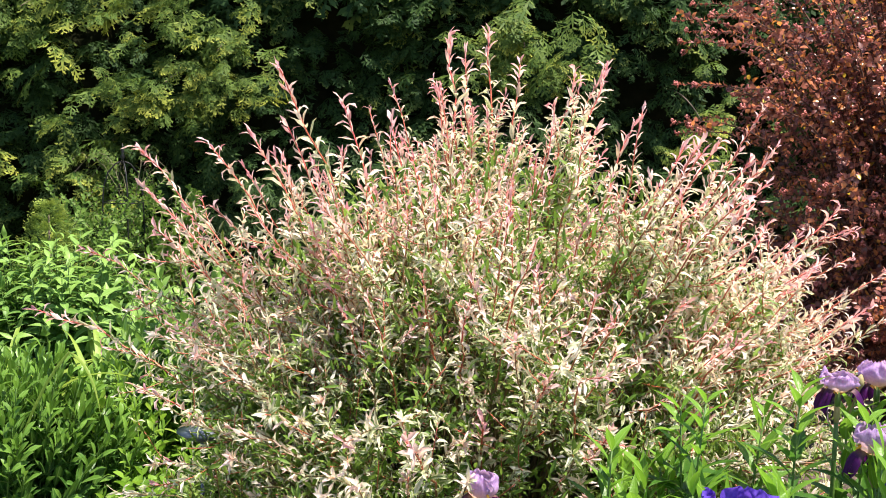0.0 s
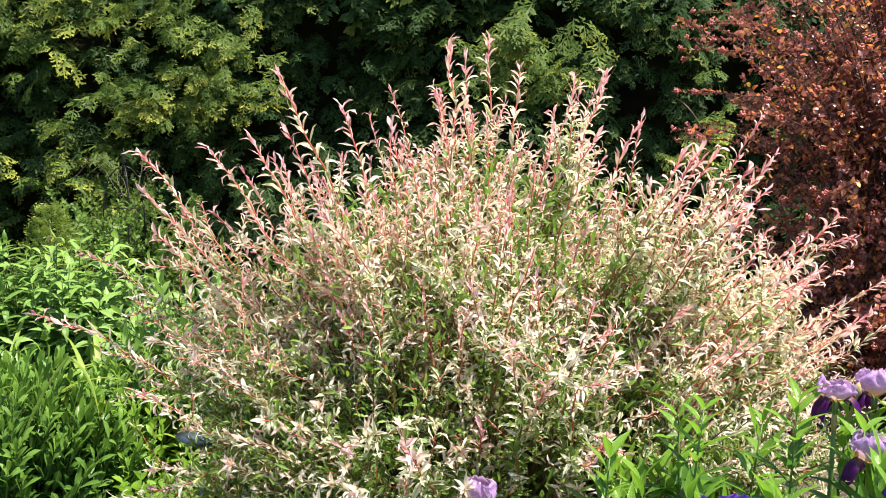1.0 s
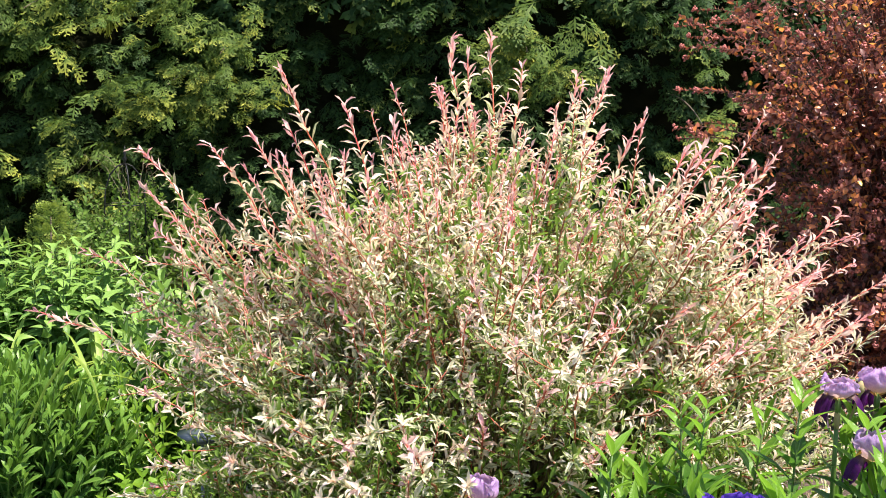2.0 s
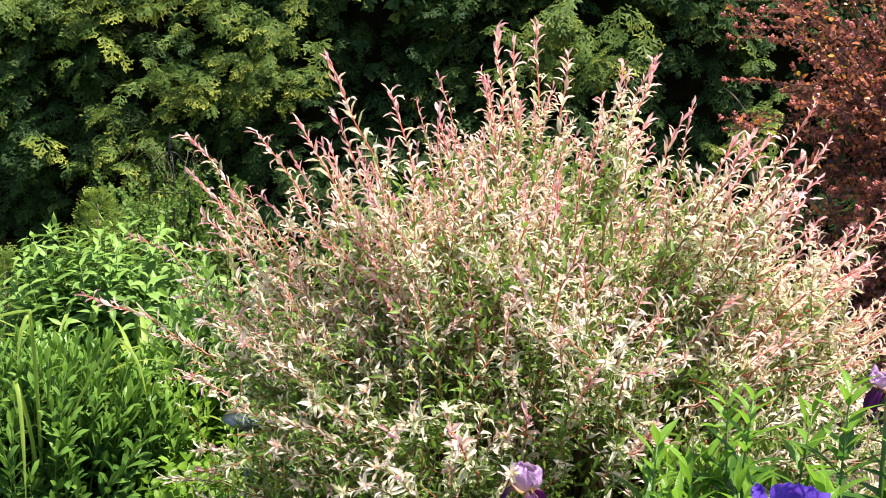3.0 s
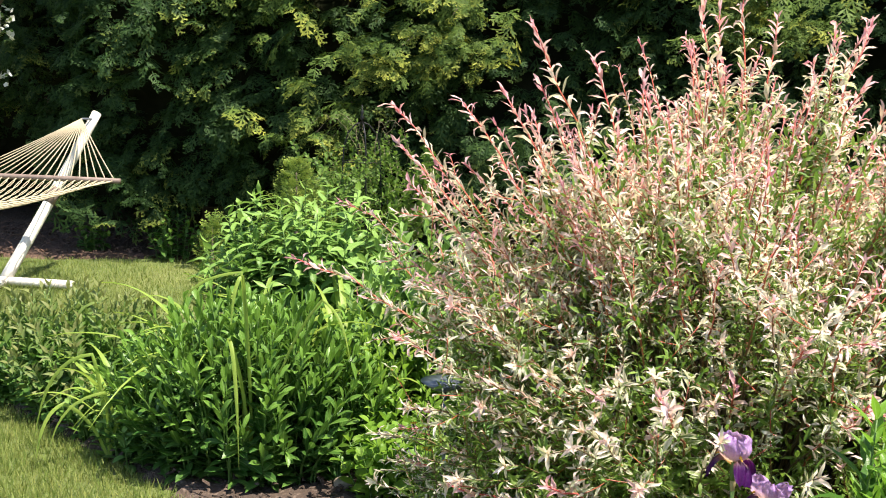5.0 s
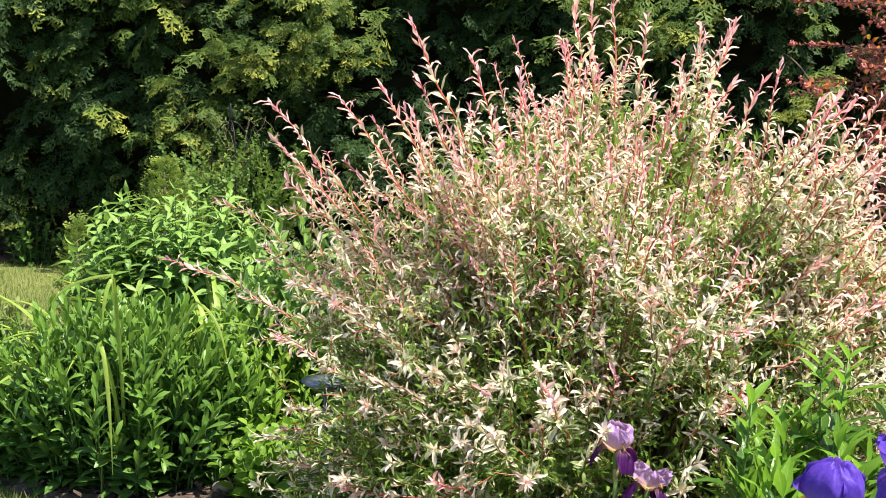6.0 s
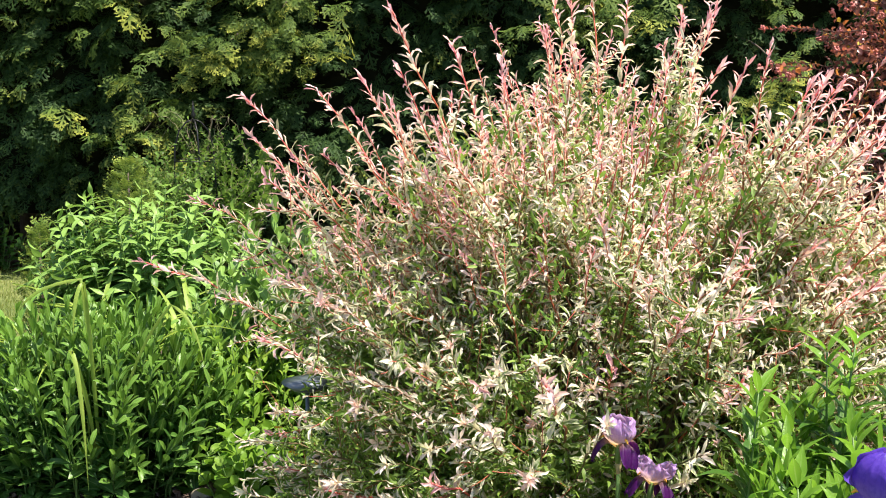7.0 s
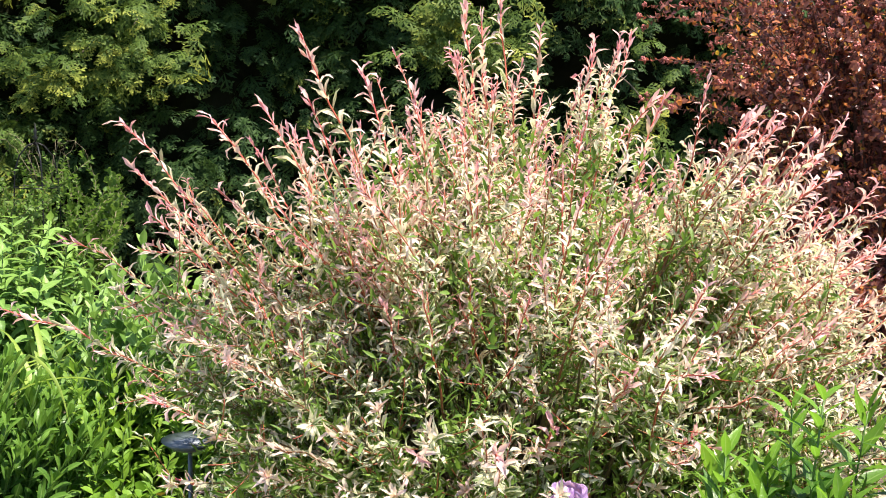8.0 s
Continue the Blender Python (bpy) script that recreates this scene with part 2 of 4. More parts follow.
def unit(a):
    a = np.asarray(a, float)
    return a / np.maximum(np.linalg.norm(a, axis=-1, keepdims=True), 1e-9)


PROFILES = {
    "lance": (0.0, 0.62, 1.0, 0.72, 0.0),
    "oval": (0.0, 0.85, 1.0, 0.80, 0.0),
    "spoon": (0.0, 0.42, 0.74, 1.0, 0.86, 0.0),
    "strap": (0.6, 1.0, 1.0, 0.8, 0.0),
    "small": (0.0, 0.9, 0.75, 0.0),
    "point": (0.0, 0.72, 1.0, 0.80, 0.36, 0.0),
    "round": (0.0, 1.0, 1.1, 0.9, 0.0),
}


def leaves(base, ahead, up, length, width, bend, fold=0.25, profile="lance", age=None):
    """Curved, folded leaves, all at once: rows of foot, direction, upper side, length, width and bend (radians, down)."""
    n = len(base)
    d = unit(ahead)
    up = up - (up * d).sum(1, keepdims=True) * d
    u = unit(up)
    side = np.cross(d, u)
    half = np.array(PROFILES[profile])
    k = len(half)
    length, width = np.broadcast_to(length, n)[:, None], np.broadcast_to(width, n)[:, None]
    bend = np.broadcast_to(bend, n)[:, None] + 1e-4
    mids, lefts, rights = [], [], []
    for i in range(k):
        s = i / (k - 1)
        run, drop = np.sin(bend * s) / bend, (1 - np.cos(bend * s)) / bend
        mid = base + length * (d * run - u * drop)
        here = u * np.cos(bend * s) + d * np.sin(bend * s)
        mids.append(mid)
        if 0 < i < k - 1:
            w = width * 0.5 * half[i]
            lefts.append(mid + side * w + here * w * fold * 1.2)
            rights.append(mid - side * w + here * w * fold * 1.2)
    v = np.stack(mids + lefts + rights, 1)
    m, a, b = list(range(k)), list(range(k, 2 * k - 2)), list(range(2 * k - 2, 3 * k - 4))
    f = []
    for edge, flip in ((a, 0), (b, 1)):
        t = [(m[0], edge[0], m[1])]
        for i in range(len(edge) - 1):
            t += [(m[i + 1], edge[i], edge[i + 1]), (m[i + 1], edge[i + 1], m[i + 2])]
        t.append((m[k - 2], edge[-1], m[k - 1]))
        f += [x[::-1] if flip else x for x in t]
    tris = (np.array(f)[None] + (np.arange(n) * v.shape[1])[:, None, None]).reshape(-1, 3)
    ages = np.repeat(np.zeros(n) if age is None else np.broadcast_to(age, n), v.shape[1])
    rims = np.tile(np.r_[np.zeros(k), np.ones(2 * k - 4)], n)
    return v.reshape(-1, 3), tris, ages, rims


def tube(points, radii, sides=5, age=None):
    p = np.asarray(points, float)
    n = len(p)
    r = np.broadcast_to(radii, n)
    t = unit(np.gradient(p, axis=0))
    ref = np.array([0.31, 0.87, 0.38]) if abs(t.mean(0)[2]) > 0.6 else np.array([0.05, 0.1, 1.0])
    a = unit(np.cross(t, ref))
    b = np.cross(t, a)
    ang = np.arange(sides) * TAU / sides
    ring = p[:, None] + r[:, None, None] * (np.cos(ang)[None, :, None] * a[:, None] + np.sin(ang)[None, :, None] * b[:, None])
    i, j = np.meshgrid(np.arange(n - 1), np.arange(sides), indexing="ij")
    q = [i * sides + j, i * sides + (j + 1) % sides, (i + 1) * sides + (j + 1) % sides, (i + 1) * sides + j]
    f = np.concatenate([np.stack([q[0], q[1], q[2]], -1).reshape(-1, 3), np.stack([q[0], q[2], q[3]], -1).reshape(-1, 3)])
    v = np.concatenate([ring.reshape(-1, 3), p[:1], p[-1:]])
    caps = [(n * sides, (k + 1) % sides, k) for k in range(sides)]
    caps += [(n * sides + 1, (n - 1) * sides + k, (n - 1) * sides + (k + 1) % sides) for k in range(sides)]
    f = np.concatenate([f, np.array(caps)])
    ages = np.linspace(0, 1, n) if age is None else np.broadcast_to(age, n)
    return v, f, np.concatenate([np.repeat(ages, sides), ages[:1], ages[-1:]])


def bezier(a, b, c, n):
    s = np.linspace(0, 1, n)[:, None]
    return (1 - s) ** 2 * np.asarray(a, float) + 2 * s * (1 - s) * np.asarray(b, float) + s**2 * np.asarray(c, float)


def along(path, s):
    """Places and directions at the shares s of a path's length."""
    step = np.linalg.norm(np.diff(path, axis=0), axis=1)
    acc = np.concatenate([[0], np.cumsum(step)])
    x = np.asarray(s) * acc[-1]
    p = np.stack([np.interp(x, acc, path[:, k]) for k in range(3)], 1)
    q = np.stack([np.interp(np.minimum(x + 0.01, acc[-1]), acc, path[:, k]) for k in range(3)], 1)
    o = np.stack([np.interp(np.maximum(x - 0.01, 0), acc, path[:, k]) for k in range(3)], 1)
    return p, unit(q - o), acc[-1]


def round_about(d, angle):
    """Unit directions across d, at the given angles round it."""
    d = unit(d)
    ref = np.where(np.abs(d[:, 2:3]) > 0.9, np.array([[1.0, 0, 0]]), np.array([[0, 0, 1.0]]))
    a = unit(np.cross(d, ref))
    b = np.cross(d, a)
    return np.cos(angle)[:, None] * a + np.sin(angle)[:, None] * b


def shoot_leaves(path, s0, s1, gap, per_node, length, width, open0, open1, profile, bend=0.5, turn=1.57, shrink=0.5, jitter=0.25, fold=0.3):
    """Leaves in pairs or whorls along a shoot from share s0 to s1; open0 and open1: their angle off the shoot at foot and tip."""
    full = along(path, [0.0])[2]
    n = max(3, int(full * (s1 - s0) / gap))
    s = np.linspace(s0, s1, n)
    p, d, _ = along(path, s)
    age = np.linspace(0, 1, n)
    start = rng.uniform(0, TAU)
    p, d, age = (np.repeat(x, per_node, 0) for x in (p, d, age))
    node = np.repeat(np.arange(n), per_node)
    ang = start + node * turn + np.tile(np.arange(per_node), n) * TAU / per_node + rng.normal(0, jitter, n * per_node)
    out = round_about(d, ang)
    op = open0 + (open1 - open0) * age + rng.normal(0, 0.16, len(age))
    way = d * np.cos(op)[:, None] + out * np.sin(op)[:, None]
    upper = d * np.sin(op)[:, None] - out * np.cos(op)[:, None]
    upper = upper + rng.normal(0, 0.18, upper.shape)
    size = (1 - shrink * age**2.2) * rng.uniform(0.75, 1.15, len(age))
    return leaves(p, way, upper, length * size, width * size * rng.uniform(0.8, 1.15, len(age)), bend * rng.normal(0.45, 0.75, len(age)), fold, profile, age)


def inside(px, py, poly):
    r = np.zeros(px.shape, bool)
    for (x0, y0), (x1, y1) in zip(poly, poly[1:] + poly[:1]):
        cut = (y0 > py) != (y1 > py)
        r ^= cut & (px < (x1 - x0) * (py - y0) / ((y1 - y0) or 1e-9) + x0)
    return r


def hills(x, y, scale, seed):
    return np.array([noise.noise(Vector((a * scale, b * scale, seed))) for a, b in zip(np.ravel(x), np.ravel(y))]).reshape(np.shape(x))


# ---------------------------------------------------------------- ground
def grid(x0, x1, y0, y1, step, poly, height, edge_drop=0.05):
    xs, ys = np.arange(x0, x1 + step, step), np.arange(y0, y1 + step, step)
    gx, gy = np.meshgrid(xs, ys, indexing="ij")
    gx, gy = gx + rng.uniform(-0.25, 0.25, gx.shape) * step, gy + rng.uniform(-0.25, 0.25, gx.shape) * step
    ins = inside(gx + hills(gx, gy, 4.0, 3.3) * 0.05, gy, poly)
    gz = np.where(ins, height + 0.022 * hills(gx, gy, 7.0, 1.1) + 0.012 * hills(gx, gy, 23.0, 5.1), -edge_drop)
    idx = np.arange(gx.size).reshape(gx.shape)
    a, b, c, d = idx[:-1, :-1], idx[1:, :-1], idx[1:, 1:], idx[:-1, 1:]
    any_in = ins[:-1, :-1] | ins[1:, :-1] | ins[1:, 1:] | ins[:-1, 1:]
    f = np.concatenate([np.stack([a, b, c], -1)[any_in], np.stack([a, c, d], -1)[any_in]])
    return np.stack([gx, gy, gz], -1).reshape(-1, 3), f


BED = [(-3.55, 4.62), (-2.75, 4.06), (-2.28, 3.74), (-1.9, 3.5), (-1.3, 3.1), (-0.95, 2.4), (-0.7, 1.2), (-0.4, 0.55), (1.8, 0.5), (3.8, 2.0), (4.2, 6.7), (-2.75, 6.7), (-2.75, 6.0), (-3.35, 5.3)]
HEDGE_BED = [(-14, 7.3), (-5.9, 7.95), (-5.2, 8.03), (-4.06, 8.46), (-3.2, 8.05), (-2.8, 6.6), (9, 6.6), (9, 13), (-14, 13)]
gv = np.array([(-400, -400, 0), (400, -400, 0), (400, 400, 0), (-400, 400, 0)], float)
tagged(part("ground", (gv, [(0, 1, 2), (0, 2, 3)]), M_LAWN), "mown green lawn with slightly dry patches", "lawn", kind="structure")
tagged(part("planting_bed", grid(-3.9, 4.4, 0.3, 6.9, 0.07, BED, 0.03), M_SOIL), "dark crumbly soil of the planting bed", "soil", kind="structure")
tagged(part("hedge_bed", grid(-14, 9, 6.4, 13, 0.12, HEDGE_BED, 0.03), M_MULCH), "reddish-brown bark mulch under the hedge", "mulch", kind="structure")


def lawn_blades():
    n = 150000
    k = n // 3
    x = np.concatenate([rng.normal(-2.9, 0.95, k), rng.normal(-5.0, 1.5, k), rng.normal(-4.0, 4.5, k)])
    y = np.concatenate([rng.normal(3.5, 0.75, k), rng.normal(6.5, 1.2, k), rng.normal(4.0, 4.5, k)])
    ok = ~inside(x, y, BED) & ~inside(x, y, HEDGE_BED)
    x, y = x[ok], y[ok]
    n = len(x)
    h = rng.uniform(0.025, 0.06, n)
    a, lean = rng.uniform(0, TAU, n), rng.uniform(0.1, 0.75, n)
    base = np.stack([x, y, np.full(n, -0.004)], 1)
    across = np.stack([np.cos(a), np.sin(a), 0 * a], 1) * rng.uniform(0.0018, 0.0032, n)[:, None]
    b = rng.uniform(0, TAU, n)
    tip = base + np.stack([np.cos(b) * lean * h, np.sin(b) * lean * h, h], 1)
    v = np.stack([base - across, base + across, tip], 1).reshape(-1, 3)
    return v, np.arange(3 * n).reshape(-1, 3), np.zeros(3 * n)


tagged(part("lawn_grass", lawn_blades(), M_GRASS), "short mown grass blades, some straw-coloured", "grass", kind="stuff")


def chips(n, boxes, size, poly):
    """Small flat angular crumbs lying about."""
    out = []
    for x0, x1, y0, y1, share in boxes:
        for _ in range(int(n * share)):
            x, y = rng.uniform(x0, x1), rng.uniform(y0, y1)
            if not inside(np.array([x]), np.array([y]), poly)[0]:
                continue
            r = size * rng.uniform(0.4, 1.3)
            m = np.array(pose(x, y, 0.045 + rng.uniform(-0.01, 0.02), rng.uniform(-35, 35), rng.uniform(-35, 35), rng.uniform(0, 360)))
            k = np.array([(-1, -0.4, -0.2), (1, -0.5, -0.2), (0.9, 0.4, -0.2), (-0.8, 0.5, -0.2), (-0.7, -0.3, 0.25), (0.8, -0.2, 0.2), (0.6, 0.35, 0.3), (-0.9, 0.3, 0.2)])
            k = (k * rng.uniform(0.6, 1.2, k.shape) * r) @ m[:3, :3].T + m[:3, 3]
            f = [(0, 2, 1), (0, 3, 2), (4, 5, 6), (4, 6, 7), (0, 1, 5), (0, 5, 4), (1, 2, 6), (1, 6, 5), (2, 3, 7), (2, 7, 6), (3, 0, 4), (3, 4, 7)]
            out.append((k, np.array(f)))
    return joined(*out)


tagged(part("bark_chips", chips(1500, [(-7.5, -2.6, 7.6, 9.8, 1.0)], 0.022, HEDGE_BED), M_CHIP, smooth=False), "loose reddish bark chips on the mulch", "bark mulch", kind="stuff")
tagged(part("soil_crumbs", chips(1600, [(-2.6, -0.2, 2.6, 4.2, 0.8), (-3.4, -2.2, 3.6, 4.8, 0.2)], 0.018, BED), M_SOIL, smooth=False), "dry crumbs of soil on the bed", "soil", kind="stuff")


# ---------------------------------------------------------------- conifer hedge
def frond_template(lobes, spread, thick, seed, fingers):
    """A flat fern-like frond of scale-leaved lobes, 1 long, about the plane z = 0, along +x: lobes left and right of a midrib, each with short fingers."""
    r = np.random.default_rng(seed)
    v, f = [], []

    def blade(p, q, w):
        d = unit(q - p)
        o = np.array([-d[1], d[0], r.uniform(-0.35, 0.35)]) * w
        m = p + (q - p) * r.uniform(0.45, 0.6)
        k = len(v)
        v.extend([p, m + o, m - o, q])
        f.extend([(k, k + 2, k + 1), (k + 1, k + 2, k + 3)])

    blade(np.zeros(3), np.array([1.0, 0, 0]), thick)
    for i in range(lobes):
        for sg in (1, -1):
            s = 0.04 + 0.86 * (i + r.uniform(0.1, 0.8)) / lobes
            w = spread * (1 - s) ** 0.55 * r.uniform(0.6, 1.2)
            p = np.array([s, 0, 0])
            way = np.array([r.uniform(0.55, 1.0), sg, r.uniform(-0.2, 0.15)])
            q = p + way * w
            blade(p, q, thick * r.uniform(0.8, 1.2))
            for _ in range(fingers):
                m = p + (q - p) * r.uniform(0.25, 0.8)
                turn = r.choice((-1, 1)) * r.uniform(0.5, 0.9)
                c, e = math.cos(turn), math.sin(turn)
                blade(m, m + np.array([way[0] * c - way[1] * e, way[0] * e + way[1] * c, r.uniform(-0.15, 0.15)]) * w * r.uniform(0.35, 0.6), thick * 0.85)
    v = np.array(v)
    return v, np.array(f), np.clip(v[:, 0] * 0.75 + np.abs(v[:, 1]) * 0.8, 0, 1)


SPRAYS = [frond_template(4, 0.40, 0.052, k, 1 + k % 2) for k in range(8)]
SPRAYS_LIGHT = [frond_template(3, 0.45, 0.085, k, 0) for k in range(3)]


def spray_mix(base, ahead, up, size, droop, templates, lead):
    pick = rng.integers(0, len(templates), len(base))
    return joined(*[spray_cloud(base[pick == k], ahead[pick == k], up[pick == k], size[pick == k], droop[pick == k], g, lead[pick == k]) for k, g in enumerate(templates)])


def spray_cloud(base, ahead, up, size, droop, template, lead=None):
    tv, tf, ta = template
    n = len(base)
    d = unit(ahead)
    u = unit(up - (up * d).sum(1, keepdims=True) * d)
    side = np.cross(u, d)
    b = droop[:, None] + 1e-4
    x, y = tv[None, :, 0], tv[None, :, 1]
    run, drop = np.sin(b * x) / b, (1 - np.cos(b * x)) / b + 0.25 * np.abs(y) ** 1.5 - tv[None, :, 2]
    v = base[:, None] + size[:, None, None] * (d[:, None] * run[..., None] + side[:, None] * y[..., None] - u[:, None] * drop[..., None])
    f = (tf[None] + (np.arange(n) * len(tv))[:, None, None]).reshape(-1, 3)
    lead = np.ones(n) if lead is None else lead
    return v.reshape(-1, 3), f, (ta[None] * lead[:, None]).ravel()


def hedge_face(x, z):
    """How far back the hedge's outer face lies."""
    y = 8.72 + 0.10 * np.maximum(0, -x - 3.0) + 0.45 * hills(x, z, 0.6, 2.2) + 0.34 * hills(x, z, 1.5, 7.7)
    low = np.clip((1.6 - z) / 1.0, 0, 1)
    y = np.where(x < -5.4, y + 0.6 * low, y * (1 - low) + 8.25 * low)
    # towards the lawn the hedge leans forward over its bed
    lean = np.clip((x + 5.5) / 0.5, 0, 1) * np.clip((-2.4 - x) / 0.6, 0, 1)
    return y * (1 - lean) + lean * (8.30 + 0.28 * hills(x, z, 0.7, 5.2) + 0.24 * hills(x, z, 1.6, 9.7))


def boughs_at(x, y, z, fronds, length, lift=-0.15):
    """The fronds of boughs that end at these places: set left and right along a drooping axis, as feet, directions, upper sides, sizes, droops and youth."""
    n = len(x)
    tip = np.stack([x, y, z], 1)
    a = rng.normal(0, 0.75, n)
    out = unit(np.stack([np.sin(a), -np.cos(a), rng.normal(lift, 0.22, n)], 1))
    up = unit(np.array([0, -0.35, 1.0]) + rng.normal(0, 0.22, (n, 3)))
    up = unit(up - (up * out).sum(1, keepdims=True) * out)
    side = np.cross(out, up)
    length = length * rng.uniform(0.65, 1.4, n)
    young = rng.uniform(0.0, 1.0, n) ** 1.5
    rows = []
    for k in range(fronds):
        s = (k + rng.uniform(0.2, 0.8, n)) / fronds
        sg = np.where(k % 2 == 0, 1.0, -1.0) * (0.2 + 0.8 * (s < 0.9))
        foot = tip - out * (length * (1 - s))[:, None] - up * (length * 0.40 * s**2)[:, None]
        way = out * 0.8 + side * (sg * rng.uniform(0.5, 1.1, n))[:, None] - up * (0.25 + 0.45 * s)[:, None] + rng.normal(0, 0.14, (n, 3))
        rows.append((foot, way, up + rng.normal(0, 0.25, (n, 3)), length * (0.62 - 0.18 * s) * rng.uniform(0.6, 1.25, n), rng.uniform(0.1, 1.0, n), np.clip((0.25 + 0.75 * young) * (0.55 + 0.5 * s), 0, 1)))
    return [np.concatenate(c) for c in zip(*rows)]


def hedge_tree(x0, x1, n):
    cx = (x0 + x1) / 2
    t = thing("conifer_tree", "tall dark green cypress grown into a dense hedge", "conifer", "hedge of conifers", (cx, 10.0, 0))
    inv = np.array([cx, 10.0, 0])
    trunk = tube([(0, 0, -0.1), (0.03, 0, 1.2), (-0.02, 0.02, 2.6), (0, 0, 4.0)], [0.13, 0.1, 0.07, 0.02], 8)
    part("trunk", trunk, M_TWIG, t, "rough brown trunk")
    # a near-black sheet for the inner twigs and their shade; it keeps the light out
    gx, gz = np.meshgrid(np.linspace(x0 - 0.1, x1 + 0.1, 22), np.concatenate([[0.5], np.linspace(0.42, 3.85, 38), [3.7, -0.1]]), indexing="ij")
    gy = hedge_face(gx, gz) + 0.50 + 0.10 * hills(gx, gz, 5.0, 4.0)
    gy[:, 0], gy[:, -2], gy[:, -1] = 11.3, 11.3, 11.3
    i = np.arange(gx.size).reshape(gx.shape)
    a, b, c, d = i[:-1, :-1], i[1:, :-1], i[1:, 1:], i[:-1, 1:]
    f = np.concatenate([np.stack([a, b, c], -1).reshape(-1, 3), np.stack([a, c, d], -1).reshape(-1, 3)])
    part("shade_sheet", (np.stack([gx, gy, gz], -1).reshape(-1, 3) - inv, f), M_SHADE, t, "near-black sheet for the inner twigs and the shade among them")
    crown = []
    foot = 0.7 if -1.0 < cx < 3.0 else 0.32
    for k, z0, z1, template, grow in ((int(n * (2.75 - foot) / 2.4), foot, 2.75, SPRAYS, 1.0), (n // 4, 2.6, 3.95, SPRAYS_LIGHT, 1.5)):
        x, z = rng.uniform(x0 - 0.15, x1 + 0.15, k), rng.uniform(z0, z1, k)
        y = hedge_face(x, z) + rng.uniform(-0.16, 0.30, k)
        b, ah, up, sz, dr, yo = boughs_at(x, y, z, 9, 0.27 * grow)
        crown.append(spray_mix(b - inv, ah, up, sz, dr, template, yo))
    part("crown", joined(*crown), M_HEDGE, t, "drooping flat sprays of scale leaves")
    return t


# near black without gloss: the shade inside the hedge is put into this colour
M_SHADE = solid("hedge_shade", (0.008, 0.011, 0.005), (0.018, 0.018, 0.010), 9.0, 1.0, 0.0, 0.3, 0.02)
M_SHADE.node_tree.nodes["Principled BSDF"].inputs["Specular IOR Level"].default_value = 0.0
EDGES = [-9.2, -7.2, -5.4, -3.7, -2.1, -0.5, 1.1, 2.8, 4.6, 6.6]
for e0, e1 in zip(EDGES, EDGES[1:]):
    hedge_tree(e0, e1, int(170 * (e1 - e0)) if -7.5 < e0 < 4 else int(36 * (e1 - e0)))


# boughs in the brighter colour, hung where the hedge should look sunlit
def sunlit_bough(place, spread, n, label):
    t = thing("cypress_bough", label, "conifer branch", "golden boughs", place)
    q = rng.normal(0, 1, (n, 3)) * spread
    b, ah, up, sz, dr, yo = boughs_at(q[:, 0], q[:, 1], q[:, 2], 9, 0.25)
    stem = bezier((0, 1.2, 0.25), (0, 0.5, 0.2), (0, -0.05, 0), 8)
    part("branch", tube(stem, np.linspace(0.010, 0.003, 8)), M_TWIG, t)
    part("spray", spray_mix(b, ah, up, sz, dr, SPRAYS, yo), M_SUNLIT, t, "drooping sprays with sunlight painted into their yellow-green")


for place, spread, n in (
    ((-1.75, 8.1, 2.05), (0.28, 0.12, 0.22), 34), ((-2.2, 8.0, 1.72), (0.22, 0.1, 0.12), 24), ((0.5, 7.75, 2.1), (0.26, 0.12, 0.2), 42),
    ((-3.2, 8.1, 2.35), (0.3, 0.12, 0.22), 24), ((-4.0, 8.2, 2.45), (0.3, 0.1, 0.12), 16), ((-2.4, 8.1, 2.45), (0.34, 0.12, 0.2), 24), ((1.75, 7.7, 1.62), (0.14, 0.08, 0.16), 12), ((-2.75, 7.9, 1.15), (0.24, 0.1, 0.24), 26)):
    sunlit_bough(place, np.array(spread), n, "yellow-green bough hanging from the cypress hedge, sunlight painted into its colour")


